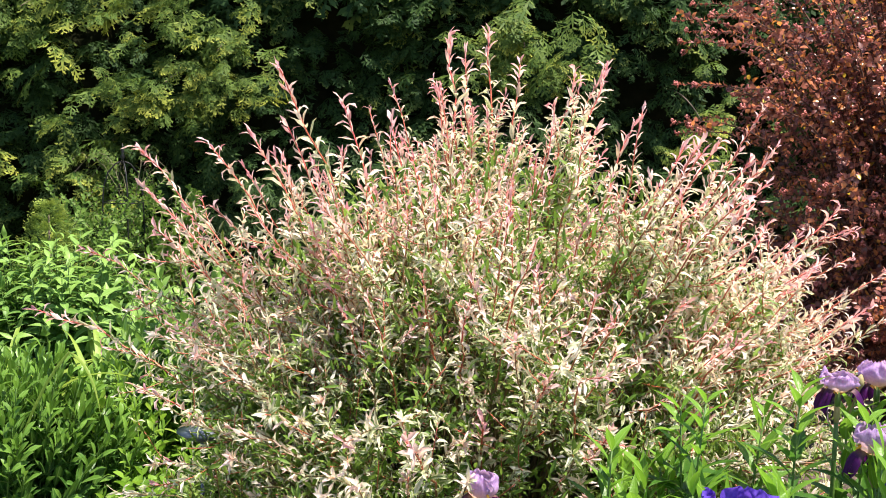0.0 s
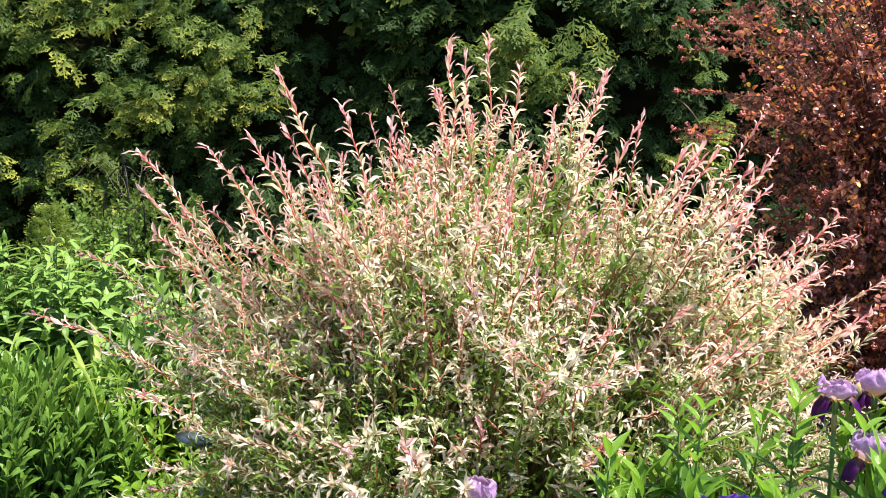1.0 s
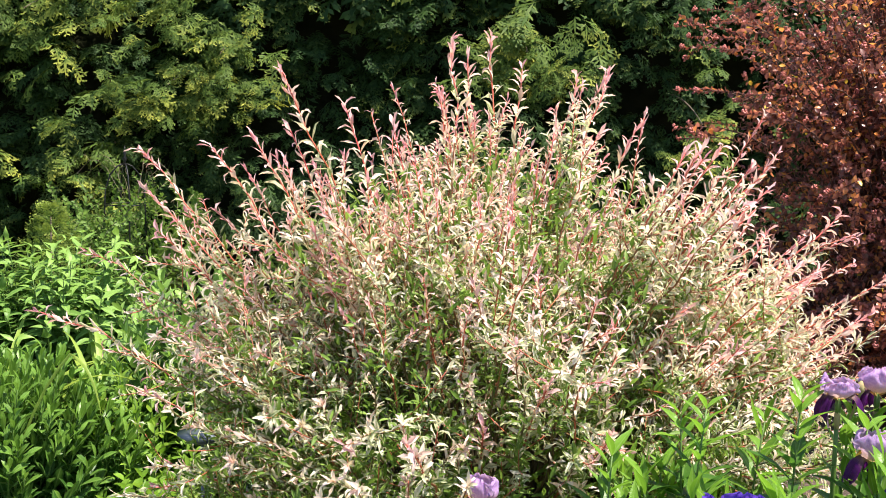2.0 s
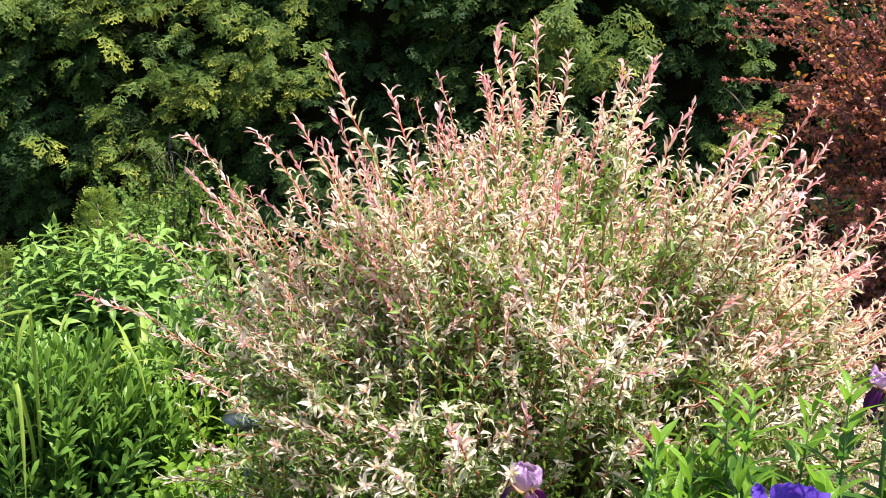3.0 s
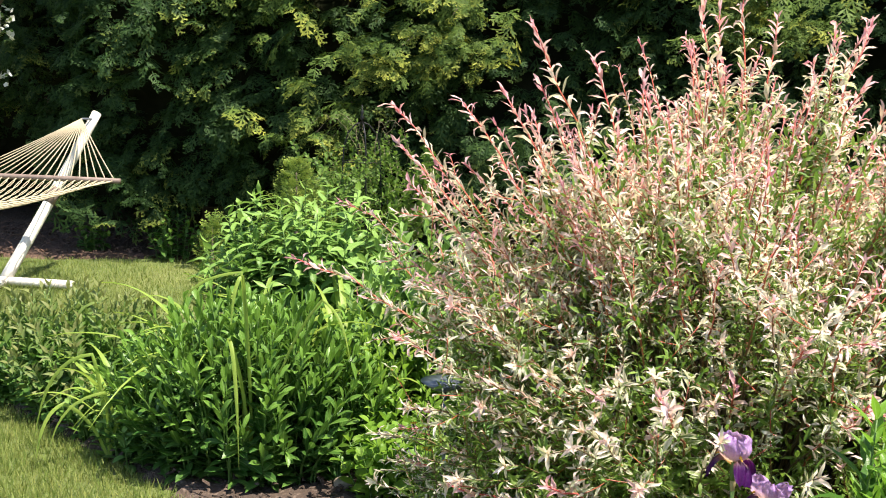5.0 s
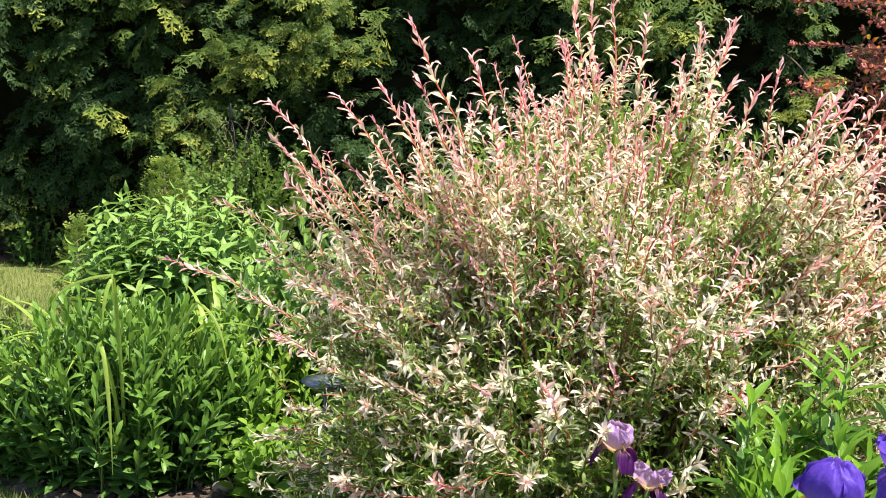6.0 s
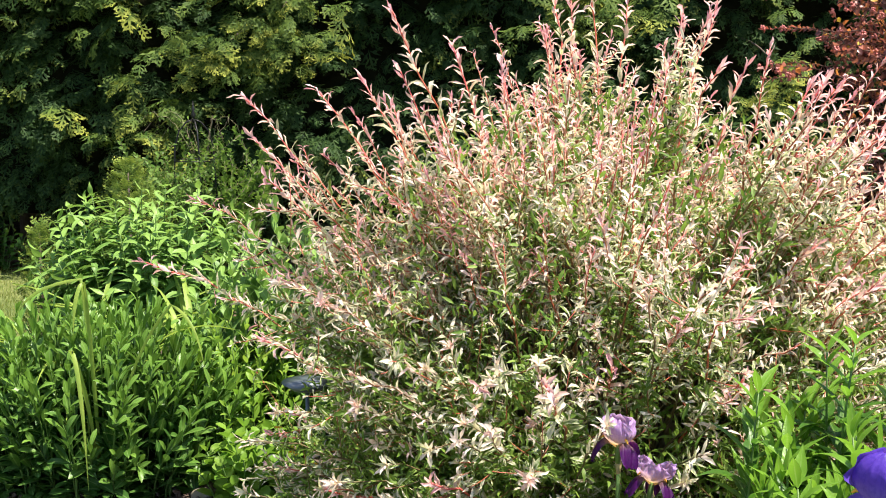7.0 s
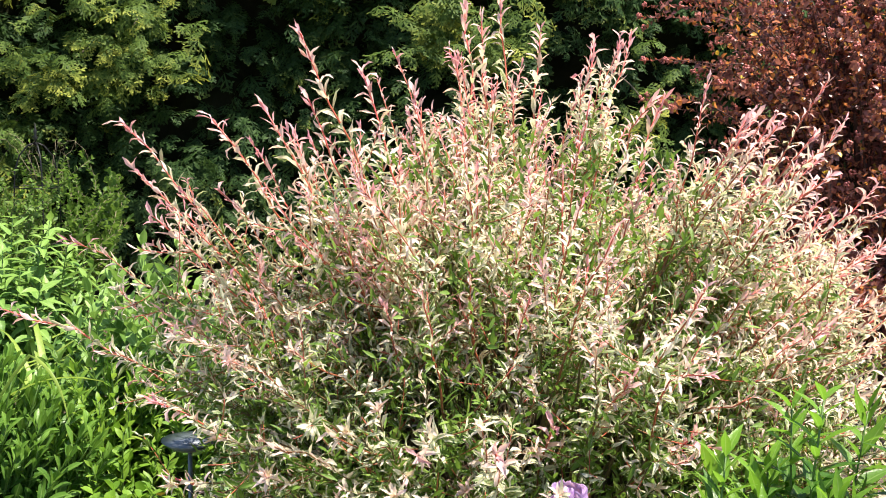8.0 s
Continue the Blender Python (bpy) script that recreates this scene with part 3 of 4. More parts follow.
# ---------------------------------------------------------------- purple-leaved shrub
def red_shrub():
    cx, cy = 2.45, 5.55
    t = thing("ninebark_shrub", "tall burgundy-leaved shrub with pinkish seed clusters", "shrub", "", (cx, cy, 0.03))
    for a in np.arange(9) * 0.7:
        ca, sa = math.cos(a), math.sin(a)
        part("main_stem", tube(bezier((ca * 0.08, sa * 0.08, -0.06), (ca * 0.2, sa * 0.2, 0.5), (ca * 0.5, sa * 0.5, 1.1), 6), np.linspace(0.022, 0.012, 6)), M_REDTWIG, t, "dark red-brown stem")
    for i in range(310):
        z = rng.uniform(-0.95, 1.0) if i % 6 else rng.uniform(-1.0, -0.6)
        a = rng.uniform(0, TAU) if i % 3 else rng.uniform(math.pi * 0.85, math.pi * 1.75)
        w = math.sqrt(max(0.02, 1 - z * z)) * rng.uniform(0.6, 1.0)
        tip = np.array([1.46 * w * math.cos(a), 1.15 * w * math.sin(a), 1.5 + 1.25 * z])
        tip[:2] *= 0.58 + 0.47 * min(1, tip[2] / 2.0)
        if i % 6 == 0:
            tip[:2] = rng.uniform(0.5, 1.0) * np.array([1.3 * math.cos(a), 1.1 * math.sin(a)])
        root = np.array([tip[0] * 0.12, tip[1] * 0.12, 0.0])
        mid = np.array([tip[0] * 0.35, tip[1] * 0.35, tip[2] * 0.95 + 0.25])
        path = bezier(root, mid, tip, 14)
        stem = tube(path[3:], np.linspace(0.007, 0.002, 11), 4)
        fol = [shoot_leaves(path, 0.6, 1.0, 0.0145, 1, 0.043, 0.028, 1.25, 0.7, "small", 0.8, 2.4, 0.4, 0.6)]
        ends = [tip]
        for _ in range(6):
            p, d, _ = along(path, [rng.uniform(0.55, 0.97)])
            o = round_about(d, rng.uniform(0, TAU, 1))[0]
            ln = rng.uniform(0.12, 0.30)
            tw = bezier(p[0], p[0] + (d[0] * 0.4 + o * 0.7) * ln * 0.5, p[0] + (d[0] * 0.5 + o * 0.8) * ln, 7)
            stem = joined(stem, tube(tw, np.linspace(0.003, 0.0015, 7), 3))
            fol.append(shoot_leaves(tw, 0.1, 1.0, 0.0125, 1, 0.043, 0.028, 1.25, 0.7, "small", 0.8, 2.4, 0.4, 0.6))
            ends.append(tw[-1])
        st = part("shoot", stem, M_REDTWIG, t)
        part("foliage", joined(*fol), M_RED, st)
        for q in ends[:: 2 if i % 2 else 3]:
            k = unit(rng.normal(0, 1, (11, 3))) * 0.012
            part("seed_head", joined(*[octa(q + np.array([0, 0, 0.012]) + o, 0.0065) for o in k]), M_POD, st, "round pinkish seed cluster")


def octa(c, r):
    v = np.array([(1, 0, 0), (-1, 0, 0), (0, 1, 0), (0, -1, 0), (0, 0, 1), (0, 0, -1)], float) * r + c
    f = [(0, 2, 4), (2, 1, 4), (1, 3, 4), (3, 0, 4), (2, 0, 5), (1, 2, 5), (3, 1, 5), (0, 3, 5)]
    return v, np.array(f)


red_shrub()


# ---------------------------------------------------------------- variegated willow
TIPS = [(-1.3, 3.25, 0.97), (-0.96, 3.2, 1.5), (-0.91, 3.1, 1.38), (-0.85, 3.0, 1.27), (-0.7, 3.03, 1.52), (-0.56, 2.96, 1.55), (-0.47, 2.88, 1.74), (-0.45, 2.9, 1.58),
        (-0.31, 3.05, 1.65), (-0.17, 3.1, 1.6), (-0.04, 3.3, 1.72), (0.0, 3.4, 1.87), (0.05, 3.4, 1.82), (0.13, 3.55, 1.9), (0.23, 3.4, 1.79), (0.42, 3.5, 1.77),
        (0.53, 3.62, 1.79), (0.59, 3.3, 1.6), (0.65, 2.8, 1.55), (0.71, 2.9, 1.55), (0.77, 2.9, 1.56), (0.83, 2.8, 1.51), (0.85, 2.8, 1.4), (1.23, 3.24, 1.35),
        (1.25, 3.0, 1.08), (1.01, 2.9, 1.17), (-0.8, 2.7, 0.86), (-0.07, 2.13, 0.91), (0.26, 2.36, 1.0), (0.11, 2.45, 0.87), (0.42, 2.4, 0.86), (-0.33, 2.3, 0.62), (-0.85, 2.9, 0.44), (-0.82, 2.9, 0.53), (-0.79, 2.86, 0.62), (-0.62, 2.55, 0.50),
        (-0.92, 2.95, 0.95), (-0.86, 2.75, 0.62), (-0.74, 2.6, 0.42), (1.2, 2.85, 0.92), (1.12, 2.6, 0.72)]

HOLLOW = (0.2, 0.75)  # a gap low in the shrub where few shoots reach the outside
# notches in the shrub's skirt, beside the dish and over the yellow flowers: the two ends of each
NOTCHES = [(np.array((-0.64, 2.66, 0.74)), np.array((-0.79, 3.42, 0.54)), 0.075), (np.array((-0.69, 2.66, 0.62)), np.array((-0.80, 3.2, 0.45)), 0.05)]


def in_notch(points):
    for a, b, r in NOTCHES:
        s = np.clip((points - a) @ (b - a) / ((b - a) @ (b - a)), 0, 1)
        if np.linalg.norm(points - a - s[:, None] * (b - a), axis=1).min() < r:
            return True
    return False


def willow():
    cx, cy = 0.12, 3.12
    t = thing("variegated_willow", "rounded willow shrub with cream, green and pink mottled leaves", "shrub", "", (cx, cy, 0.03))
    for a in np.arange(16) * 0.4:
        ca, sa = math.cos(a), math.sin(a)
        part("main_stem", tube(bezier((ca * 0.1, sa * 0.1, -0.08), (ca * 0.22, sa * 0.22, 0.25), (ca * 0.42, sa * 0.4, 0.62), 7), np.linspace(0.018, 0.008, 7), 6, 0.0), M_BARK, t, "thin grey-brown stem")
    c = np.array([cx, cy, 0.03])
    tips = [np.array(p) - c for p in TIPS]
    named = 36
    for p in [q for q in tips[1:26] for _ in range(5)]:
        tips.append(p * np.array([1, 1, rng.uniform(0.72, 0.94)]) * rng.uniform(0.84, 0.97) + rng.normal(0, 0.06, 3))
    for p in [q for q in tips[8:22] for _ in range(3)]:
        tips.append(p * np.array([1, 1, rng.uniform(0.78, 0.92)]) + rng.normal(0, 0.08, 3))
    for _ in range(46):
        tips.append(np.array([rng.uniform(0.6, 1.12), rng.uniform(-0.65, 0.2), rng.uniform(0.35, 1.0)]))
    for _ in range(26):
        tips.append(np.array([rng.uniform(0.75, 1.12), rng.uniform(-0.4, 0.3), rng.uniform(0.6, 1.12)]))
    for _ in range(56):
        tips.append(np.array([rng.uniform(-0.94, -0.6), rng.uniform(-0.6, 0.1), rng.uniform(0.2, 0.95)]))
    while len(tips) < 800:
        z = rng.uniform(-0.45, 1.0) if len(tips) % 3 else rng.uniform(-0.45, 0.3)
        a = rng.uniform(0, TAU) if len(tips) % 4 else rng.uniform(math.pi, TAU)
        w = math.sqrt(max(0.0, 1 - max(z, 0) ** 2)) * (1.0 if z > 0 else 1 + 0.15 * z)
        r = rng.uniform(0.55, 1.0) ** 0.6
        tip = np.array([0.08 + 1.10 * w * r * math.cos(a), 0.93 * w * r * math.sin(a), 0.55 + 1.02 * z * (r if z > 0 else 1) + rng.uniform(-0.05, 0.12)])
        if tip[1] < -0.1 and abs(tip[0] - HOLLOW[0]) < 0.20 and abs(tip[2] - HOLLOW[1]) < 0.16 and rng.uniform() < 0.85:
            continue
        tips.append(tip)
    rest = []
    for i, tip in enumerate(tips):
        lead = i < named
        flat = np.array([tip[0], tip[1], 0])
        far = np.linalg.norm(flat)
        root = flat * 0.16 + np.array([0, 0, 0.02])
        mid = flat * (0.46 if lead else rng.uniform(0.42, 0.68)) + np.array([0, 0, max(tip[2] * (0.62 if i else 0.75), 0.18) + 0.10 * far * (not lead)])
        if not lead:
            tip[2] = min(tip[2], 1.60)
        if lead:
            tip = tip - unit(tip - mid) * 0.035
        path = bezier(root, mid, tip, 16)
        if not lead:
            # shoots bow and cross one another
            path[4:] += np.outer(np.linspace(0, 1, 12) ** 1.5, np.clip(rng.normal(0, 0.085, 3), -0.15, 0.12))
            bow = rng.normal(0, 0.035, 3)
            path[3:] += np.outer(np.sin(np.linspace(0, rng.uniform(2.5, 6.0), 13)), bow)
        path[4:-1] += rng.normal(0, 0.006, path[4:-1].shape)
        if not lead and in_notch(path[6:] + c):
            continue
        full = along(path, [0.0])[2]
        leafed = rng.uniform(0.55, 0.7) if lead else rng.uniform(0.35, 0.65)
        s0 = max(0.12, 1 - leafed / full)
        high = 1.0 if lead else float(np.clip((tip[2] - 0.45) / 0.72 + rng.uniform(-0.18, 0.15), 0.0, 1.0))
        red = rng.uniform(0.7, 1.0) * (0.42 + 0.58 * high) * (1.0 if lead else rng.uniform(0.6, 1.0))
        stem = tube(path, np.linspace(0.006, 0.0020 if lead else 0.0014, 16), 4, np.concatenate([np.full(6, 0.1), np.linspace(0.2, red, 10)]))
        size = (0.062, 0.0148) if lead else tuple(np.array((0.047, 0.0094)) * rng.uniform(0.85, 1.2))
        fol = shoot_leaves(path, s0, 1.0, 0.0215 if lead else 0.0185, 2, *size, 1.25, 0.34, "lance" if lead else "small", 1.4, 1.57, 0.25, 0.55, 0.55)
        # cream and pink belong to the shoot's last hand's breadths, further down where the sun is strong
        reach = 0.11 + 0.38 * high + rng.uniform(-0.04, 0.05)
        age = np.clip(1 - (1 - fol[2]) * full * (1 - s0) / reach, 0, 1) * (0.62 + 0.38 * high)
        twigs = []
        for _ in range(2 if lead else 4):
            s = rng.uniform(s0, 0.85)
            p, d, _ = along(path, [s])
            o = round_about(d, rng.uniform(0, TAU, 1))[0]
            ln = rng.uniform(0.06, 0.24)
            tw = bezier(p[0], p[0] + (d[0] * 0.3 + o * 0.8) * ln * 0.5, p[0] + (d[0] * 0.45 + o * 0.85 + np.array([0, 0, 0.15])) * ln, 7)
            big = rng.uniform(0.8, 1.25)
            g = shoot_leaves(tw, 0.15, 1.0, 0.0135, 2, 0.041 * big, 0.0094 * big, 1.25, 0.55, "small", 1.5, 1.57, 0.2, 0.6, 0.5)
            young = np.clip(1 - (1 - g[2]) * ln / (0.05 + 0.21 * high), 0, 1) * max(0.12 + 0.70 * high, 0.8 * (rng.uniform() < 0.38)) * rng.uniform(0.5, 1.15)
            twigs.append((g[0], g[1], np.clip(young, 0, 1), g[3]))
            stem = joined(stem, tube(tw, np.linspace(0.0019, 0.0011, 7), 3, np.linspace(0.3, 0.5 + 0.4 * high, 7)))
        if high < 0.75 and rng.uniform() < 0.40:
            # an open star of young leaves at the end
            k = int(rng.integers(6, 10))
            _, d, _ = along(path, np.ones(k))
            op = np.linspace(0.2, 1.3, k) + rng.normal(0, 0.25, k)
            o = round_about(d, np.arange(k) * 2.4)
            star = leaves(np.tile(path[-1], (k, 1)), d * np.cos(op)[:, None] + o * np.sin(op)[:, None], d - o * 0.5, rng.uniform(0.024, 0.048, k), rng.uniform(0.008, 0.012, k), rng.uniform(0.1, 1.4, k), 0.4, "small", rng.uniform(0.5, 0.85))
            twigs.append(star)
        geo = joined((fol[0], fol[1], age, fol[3]), *twigs)
        # leaves crinkle a little
        geo = (geo[0] + rng.normal(0, 0.0014, geo[0].shape), *geo[1:])
        if i < 300:
            st = part("shoot", stem, M_BARK, t, "upright red-barked young shoot" if i < named else "")
            part("foliage", geo, M_WILLOW, st)
        else:
            rest.append((stem, geo))
    tagged(part("dense_growth", joined(*[r[0] for r in rest]), M_BARK, t, "further thin stems through the shrub"), kind="stuff")
    tagged(part("dense_foliage", joined(*[r[1] for r in rest]), M_WILLOW, t, "further mottled leaves through the shrub"), kind="stuff")
    n = 13000
    q = unit(rng.normal(0, 1, (n, 3))) * (rng.uniform(0.25, 0.9, n) ** 0.5)[:, None] * np.array([0.95, 0.85, 0.98]) + np.array([0.03, 0, 0.55])
    q = q[q[:, 2] > 0.12]
    w = unit(q * np.array([1, 1, 0.4]) + rng.normal(0, 0.6, q.shape) + np.array([0, 0, 0.5]))
    inner = leaves(q, w, np.array([0, 0, 1.0]) + rng.normal(0, 0.6, q.shape), rng.uniform(0.03, 0.05, len(q)), rng.uniform(0.009, 0.013, len(q)), 0.4, 0.3, "small")
    tagged(part("inner_foliage", inner, M_INNER, t, "plain green leaves deep in the shrub"), kind="stuff")


willow()


# ---------------------------------------------------------------- perennials
def clump(name, label, category, centre, radius, height, stems, leaf, material, group="", seed_lean=0.35, flat=0.55, start=0.12, skirt=0):
    """A clump of upright stems with leaves; leaf: gap, per node, length, width, opening at foot and tip, profile, bend, turn."""
    cx, cy = centre
    t = thing(name, label, category, group, (cx, cy, 0.03))
    gap, per, ln, wd, o0, o1, prof, bend, turn = leaf
    for k in range(stems + skirt):
        low = k >= stems  # short outer shoots that hide the clump's foot
        r = rng.uniform(0.82, 0.96) if low else math.sqrt((k + 0.5) / stems)
        a = k * 2.39996 + rng.uniform(-0.3, 0.3)
        x, y = radius[0] * r * math.cos(a), radius[1] * r * math.sin(a)
        h = height * (rng.uniform(0.2, 0.45) if low else (1 - flat * r**2.6) * rng.uniform(0.88, 1.08))
        root = np.array([x * (1 - seed_lean), y * (1 - seed_lean), -0.03])
        tip = np.array([x, y, h])
        mid = (root + tip) / 2 + np.array([-x, -y, 0]) * 0.15 + rng.normal(0, 0.012, 3)
        path = bezier(root, mid, tip, 9)
        st = part("stem", tube(path, np.linspace(0.0045, 0.002, 9), 5), M_STEM, t)
        part("foliage", shoot_leaves(path, start, 1.0, gap, per, ln, wd, o0, o1, prof, bend, turn, 0.45, 0.25), material, st)
    return t


clump("phlox_clump", "dense light green leafy perennial clump with pointed leaves", "perennial", (-1.85, 5.05), (0.62, 0.5), 0.95, 78, (0.036, 2, 0.155, 0.052, 1.65, 1.2, "point", 1.1, 1.57), M_PHLOX, "", 0.35, 0.42, 0.4)
clump("aster_clump", "rounded deep green clump of upright spoon-shaped leaves", "perennial", (-1.68, 3.86), (0.60, 0.44), 0.65, 185, (0.020, 1, 0.122, 0.035, 1.3, 0.24, "spoon", 0.65, 2.4), M_ASTER, "", 0.25, 0.5, 0.06, 60)
clump("bee_balm_clump", "low green perennial clump with bronze-tinged shoot tips", "perennial", (-2.80, 4.47), (0.74, 0.50), 0.50, 130, (0.030, 2, 0.10, 0.034, 1.25, 0.55, "point", 0.5, 1.57), M_BALM)
clump("leafy_perennial", "leafy green plant with broad oval leaves", "perennial", (-1.0, 4.3), (0.5, 0.34), 0.93, 40, (0.045, 2, 0.125, 0.055, 1.2, 0.5, "oval", 0.5, 1.57), M_PHLOX)
clump("leafy_perennial", "fresh green leafy plant filling the border", "perennial", (-1.12, 4.05), (0.4, 0.35), 0.62, 34, (0.03, 2, 0.085, 0.03, 1.2, 0.4, "lance", 0.5, 1.57), M_LIME)
clump("leafy_perennial", "low green plant with soft oval leaves", "perennial", (-2.32, 3.95), (0.24, 0.16), 0.27, 26, (0.03, 2, 0.07, 0.035, 1.3, 0.6, "oval", 0.5, 1.57), M_PHLOX)
for x, y in ((-3.02, 4.36), (-2.72, 4.17), (-2.46, 3.99), (-2.14, 3.74)):
    clump("leafy_perennial", "low green plant with soft oval leaves beside the lawn", "perennial", (x, y), (0.20, 0.15), 0.21, 20, (0.03, 2, 0.075, 0.04, 1.4, 0.7, "oval", 0.6, 1.57), M_PHLOX if x > -2.3 else M_BALM)
for x, y, r, h in ((-5.0, 8.45, 0.16, 0.26), (-4.2, 8.38, 0.26, 0.34), (-3.8, 8.32, 0.22, 0.30), (-3.45, 8.25, 0.24, 0.32)):
    clump("woodland_weed", "dark leafy weed growing in the shade under the hedge", "weed", (x, y), (r, r * 0.7), h, 16, (0.04, 2, 0.09, 0.05, 1.4, 0.8, "oval", 0.6, 1.57), M_ASTER)
clump("lime_groundcover", "low lime-green plant with rounded leaves", "groundcover", (-1.03, 3.58), (0.20, 0.15), 0.28, 30, (0.035, 2, 0.075, 0.062, 1.3, 0.7, "round", 0.4, 1.57), M_LIME)


# ---------------------------------------------------------------- foreground stems with long leaves
def lily_leaf_meshes():
    out = []
    for i in range(6):
        b = np.zeros((1, 3))
        g = leaves(b, np.array([[1.0, 0, 0]]), np.array([[0, 0, 1.0]]), 0.135 + 0.009 * i, 0.034 + 0.003 * (i % 3), 0.2 + 0.18 * i, 0.30, "point", 0.15)
        y = leaves(b, np.array([[1.0, 0, 0]]), np.array([[0, 0, 1.0]]), 0.115, 0.028, 0.15 + 0.1 * i, 0.35, "point", 0.95)
        out.append((mesh_of("leaf", g[0], g[1], M_LILY, g[2], True, g[3]), mesh_of("leaf", y[0], y[1], M_LILY, y[2], True, y[3])))
    return out


LILY_LEAVES = lily_leaf_meshes()


def lily_stem(x, y, h, singly):
    t = thing("border_perennial", "upright green stem with long pointed leaves", "perennial", "foreground leafy stems", (x, y, 0.03))
    lean = rng.normal(0, 0.05, 2)
    path = bezier((0, 0, -0.03), (lean[0] * 0.3, lean[1] * 0.3, h * 0.5), (lean[0], lean[1], h), 10)
    part("stem", tube(path, np.linspace(0.004, 0.002, 10), 6), M_STEM, t)
    if not singly:
        part("foliage", shoot_leaves(path, 0.3, 1.0, 0.032, 2, 0.150, 0.040, 1.4, 0.5, "point", 0.8, 1.45, 0.40, 0.3, 0.28), M_LILY, t)
        return
    n = int(h * 0.62 / 0.026)
    s = np.linspace(0.38, 1.0, n)
    p, d, _ = along(path, s)
    for k in range(n):
        f = k / (n - 1)
        for e in range(2):
            a = k * 1.45 + e * math.pi + rng.normal(0, 0.25)
            op = 1.45 - 0.75 * f + rng.normal(0, 0.12)
            out = round_about(d[k : k + 1], np.array([a]))[0]
            way, upper = d[k] * math.cos(op) + out * math.sin(op), d[k] * math.sin(op) - out * math.cos(op)
            side = np.cross(upper, way)
            ob = new("leaf", LILY_LEAVES[rng.integers(6)][1 if f > 0.8 else 0])
            ob.parent = t
            size = rng.uniform(0.8, 1.15) * (1 - 0.25 * f)
            m = Matrix([[*(size * np.array([way[i], side[i], upper[i]])), p[k][i]] for i in range(3)] + [[0, 0, 0, 1]])
            ob.matrix_basis = m


for x, y, h in ((0.34, 2.12, 0.86), (0.5, 2.12, 0.96), (0.56, 2.2, 0.93), (0.72, 2.08, 1.0), (0.83, 2.05, 0.96), (0.44, 2.0, 0.79)):
    lily_stem(x, y, h, True)
for k in range(52):
    x, y = rng.uniform(0.38, 1.35), rng.uniform(1.65, 2.35)
    lily_stem(x, y, rng.uniform(0.74, 0.90) + 0.06 * (x > 0.7) - 0.13 * min(1.0, max(0.0, (0.66 - x) / 0.25)), False)
for k in range(16):
    lily_stem(rng.uniform(0.36, 0.66), rng.uniform(1.85, 2.2), rng.uniform(0.64, 0.77), False)


# ---------------------------------------------------------------- irises
def petal_standard(h=0.076, r=0.034, phase=0.0, spread=0.0):
    """An upright petal: a narrow claw that widens into a ruffled, cupped blade with a rounded top; spread opens it outwards."""
    us, vs = np.linspace(0, 1, 17), np.linspace(-1, 1, 21)
    v, age, rim = [], [], []
    for u in us:
        full = min(1.0, max(0.0, (u - 0.03) / 0.42))
        top = max(0.0, (u - 0.5) / 0.5)
        half = (0.32 + 1.0 * full * full * (3 - 2 * full)) * (1 - (0.25 + 0.3 * spread) * top**2.2) * (1 - 0.30 * spread)
        turn = math.pi * (0.07 + (0.84 - 0.16 * spread) * u)
        body = r * 1.10 * math.sin(turn) * (1 + 0.13 * math.sin(phase * 3 + 1)) + spread * 0.030 * u**1.6
        for w in vs:
            edge = 0.15 + 0.85 * w * w
            ruff = (0.10 * math.sin(8 * w + phase + 5 * u) + 0.06 * math.sin(17 * w - phase + 9 * u) + 0.45 * noise.noise(Vector((w * 2.0 + phase, u * 3.0, phase)))) * u * edge
            ruff += 0.34 * u * noise.noise(Vector((w * 2.6 - phase, u * 3.6, 3.0))) + 0.07 * math.sin(13 * w + phase) * top - 0.03 * math.exp(-((w / 0.16) ** 2)) * u
            # the side edges lift off the next petal and curl
            lift = max(0.0, (abs(w) - 0.62) / 0.38) ** 1.5
            ruff += lift * (0.16 + 0.12 * math.sin(16 * u + phase * 2 + w)) * min(1.0, 2 * u) + 0.12 * top**3
            rr = body * (1 + ruff)
            z = h * (0.5 - 0.5 * math.cos(turn) - 0.06 * u * w * w + (0.035 * math.sin(9 * w + phase * 2) + 0.02 * math.sin(21 * w)) * top)
            v.append((rr * math.cos(w * half), rr * math.sin(w * half), z))
            age.append(u)
            rim.append(w * 0.5 + 0.5)
    return np.array(v), quads(17, 21), np.array(age), np.array(rim)


def petal_fall(l=0.076, wdt=0.036, phase=0.0):
    us, vs = np.linspace(0, 1, 11), np.linspace(-1, 1, 13)
    v, age, rim = [], [], []
    for u in us:
        ang = 0.55 - 2.0 * u
        x = l * (0.06 + 0.72 * math.sin(u * math.pi / 2))
        z = l * (0.03 + 0.20 * math.sin(math.pi * min(1, u * 1.3)) - 0.78 * max(0.0, u - 0.25) ** 1.25)
        half = wdt * 0.5 * (0.24 + 0.95 * math.sin(math.pi * (0.02 + 0.74 * u)) ** 1.7)
        for w in vs:
            ruff = (0.006 * math.sin(7 * w + phase + 4 * u) + 0.003 * math.sin(15 * w + phase)) * u * (0.3 + 0.7 * abs(w))
            v.append((x + ruff - 0.008 * w * w * u * math.sin(ang), w * half, z - 0.010 * w * w * (1 - 0.5 * u) + ruff))
            age.append(u)
            rim.append(w * 0.5 + 0.5)
    return np.array(v), quads(11, 13), np.array(age), np.array(rim)


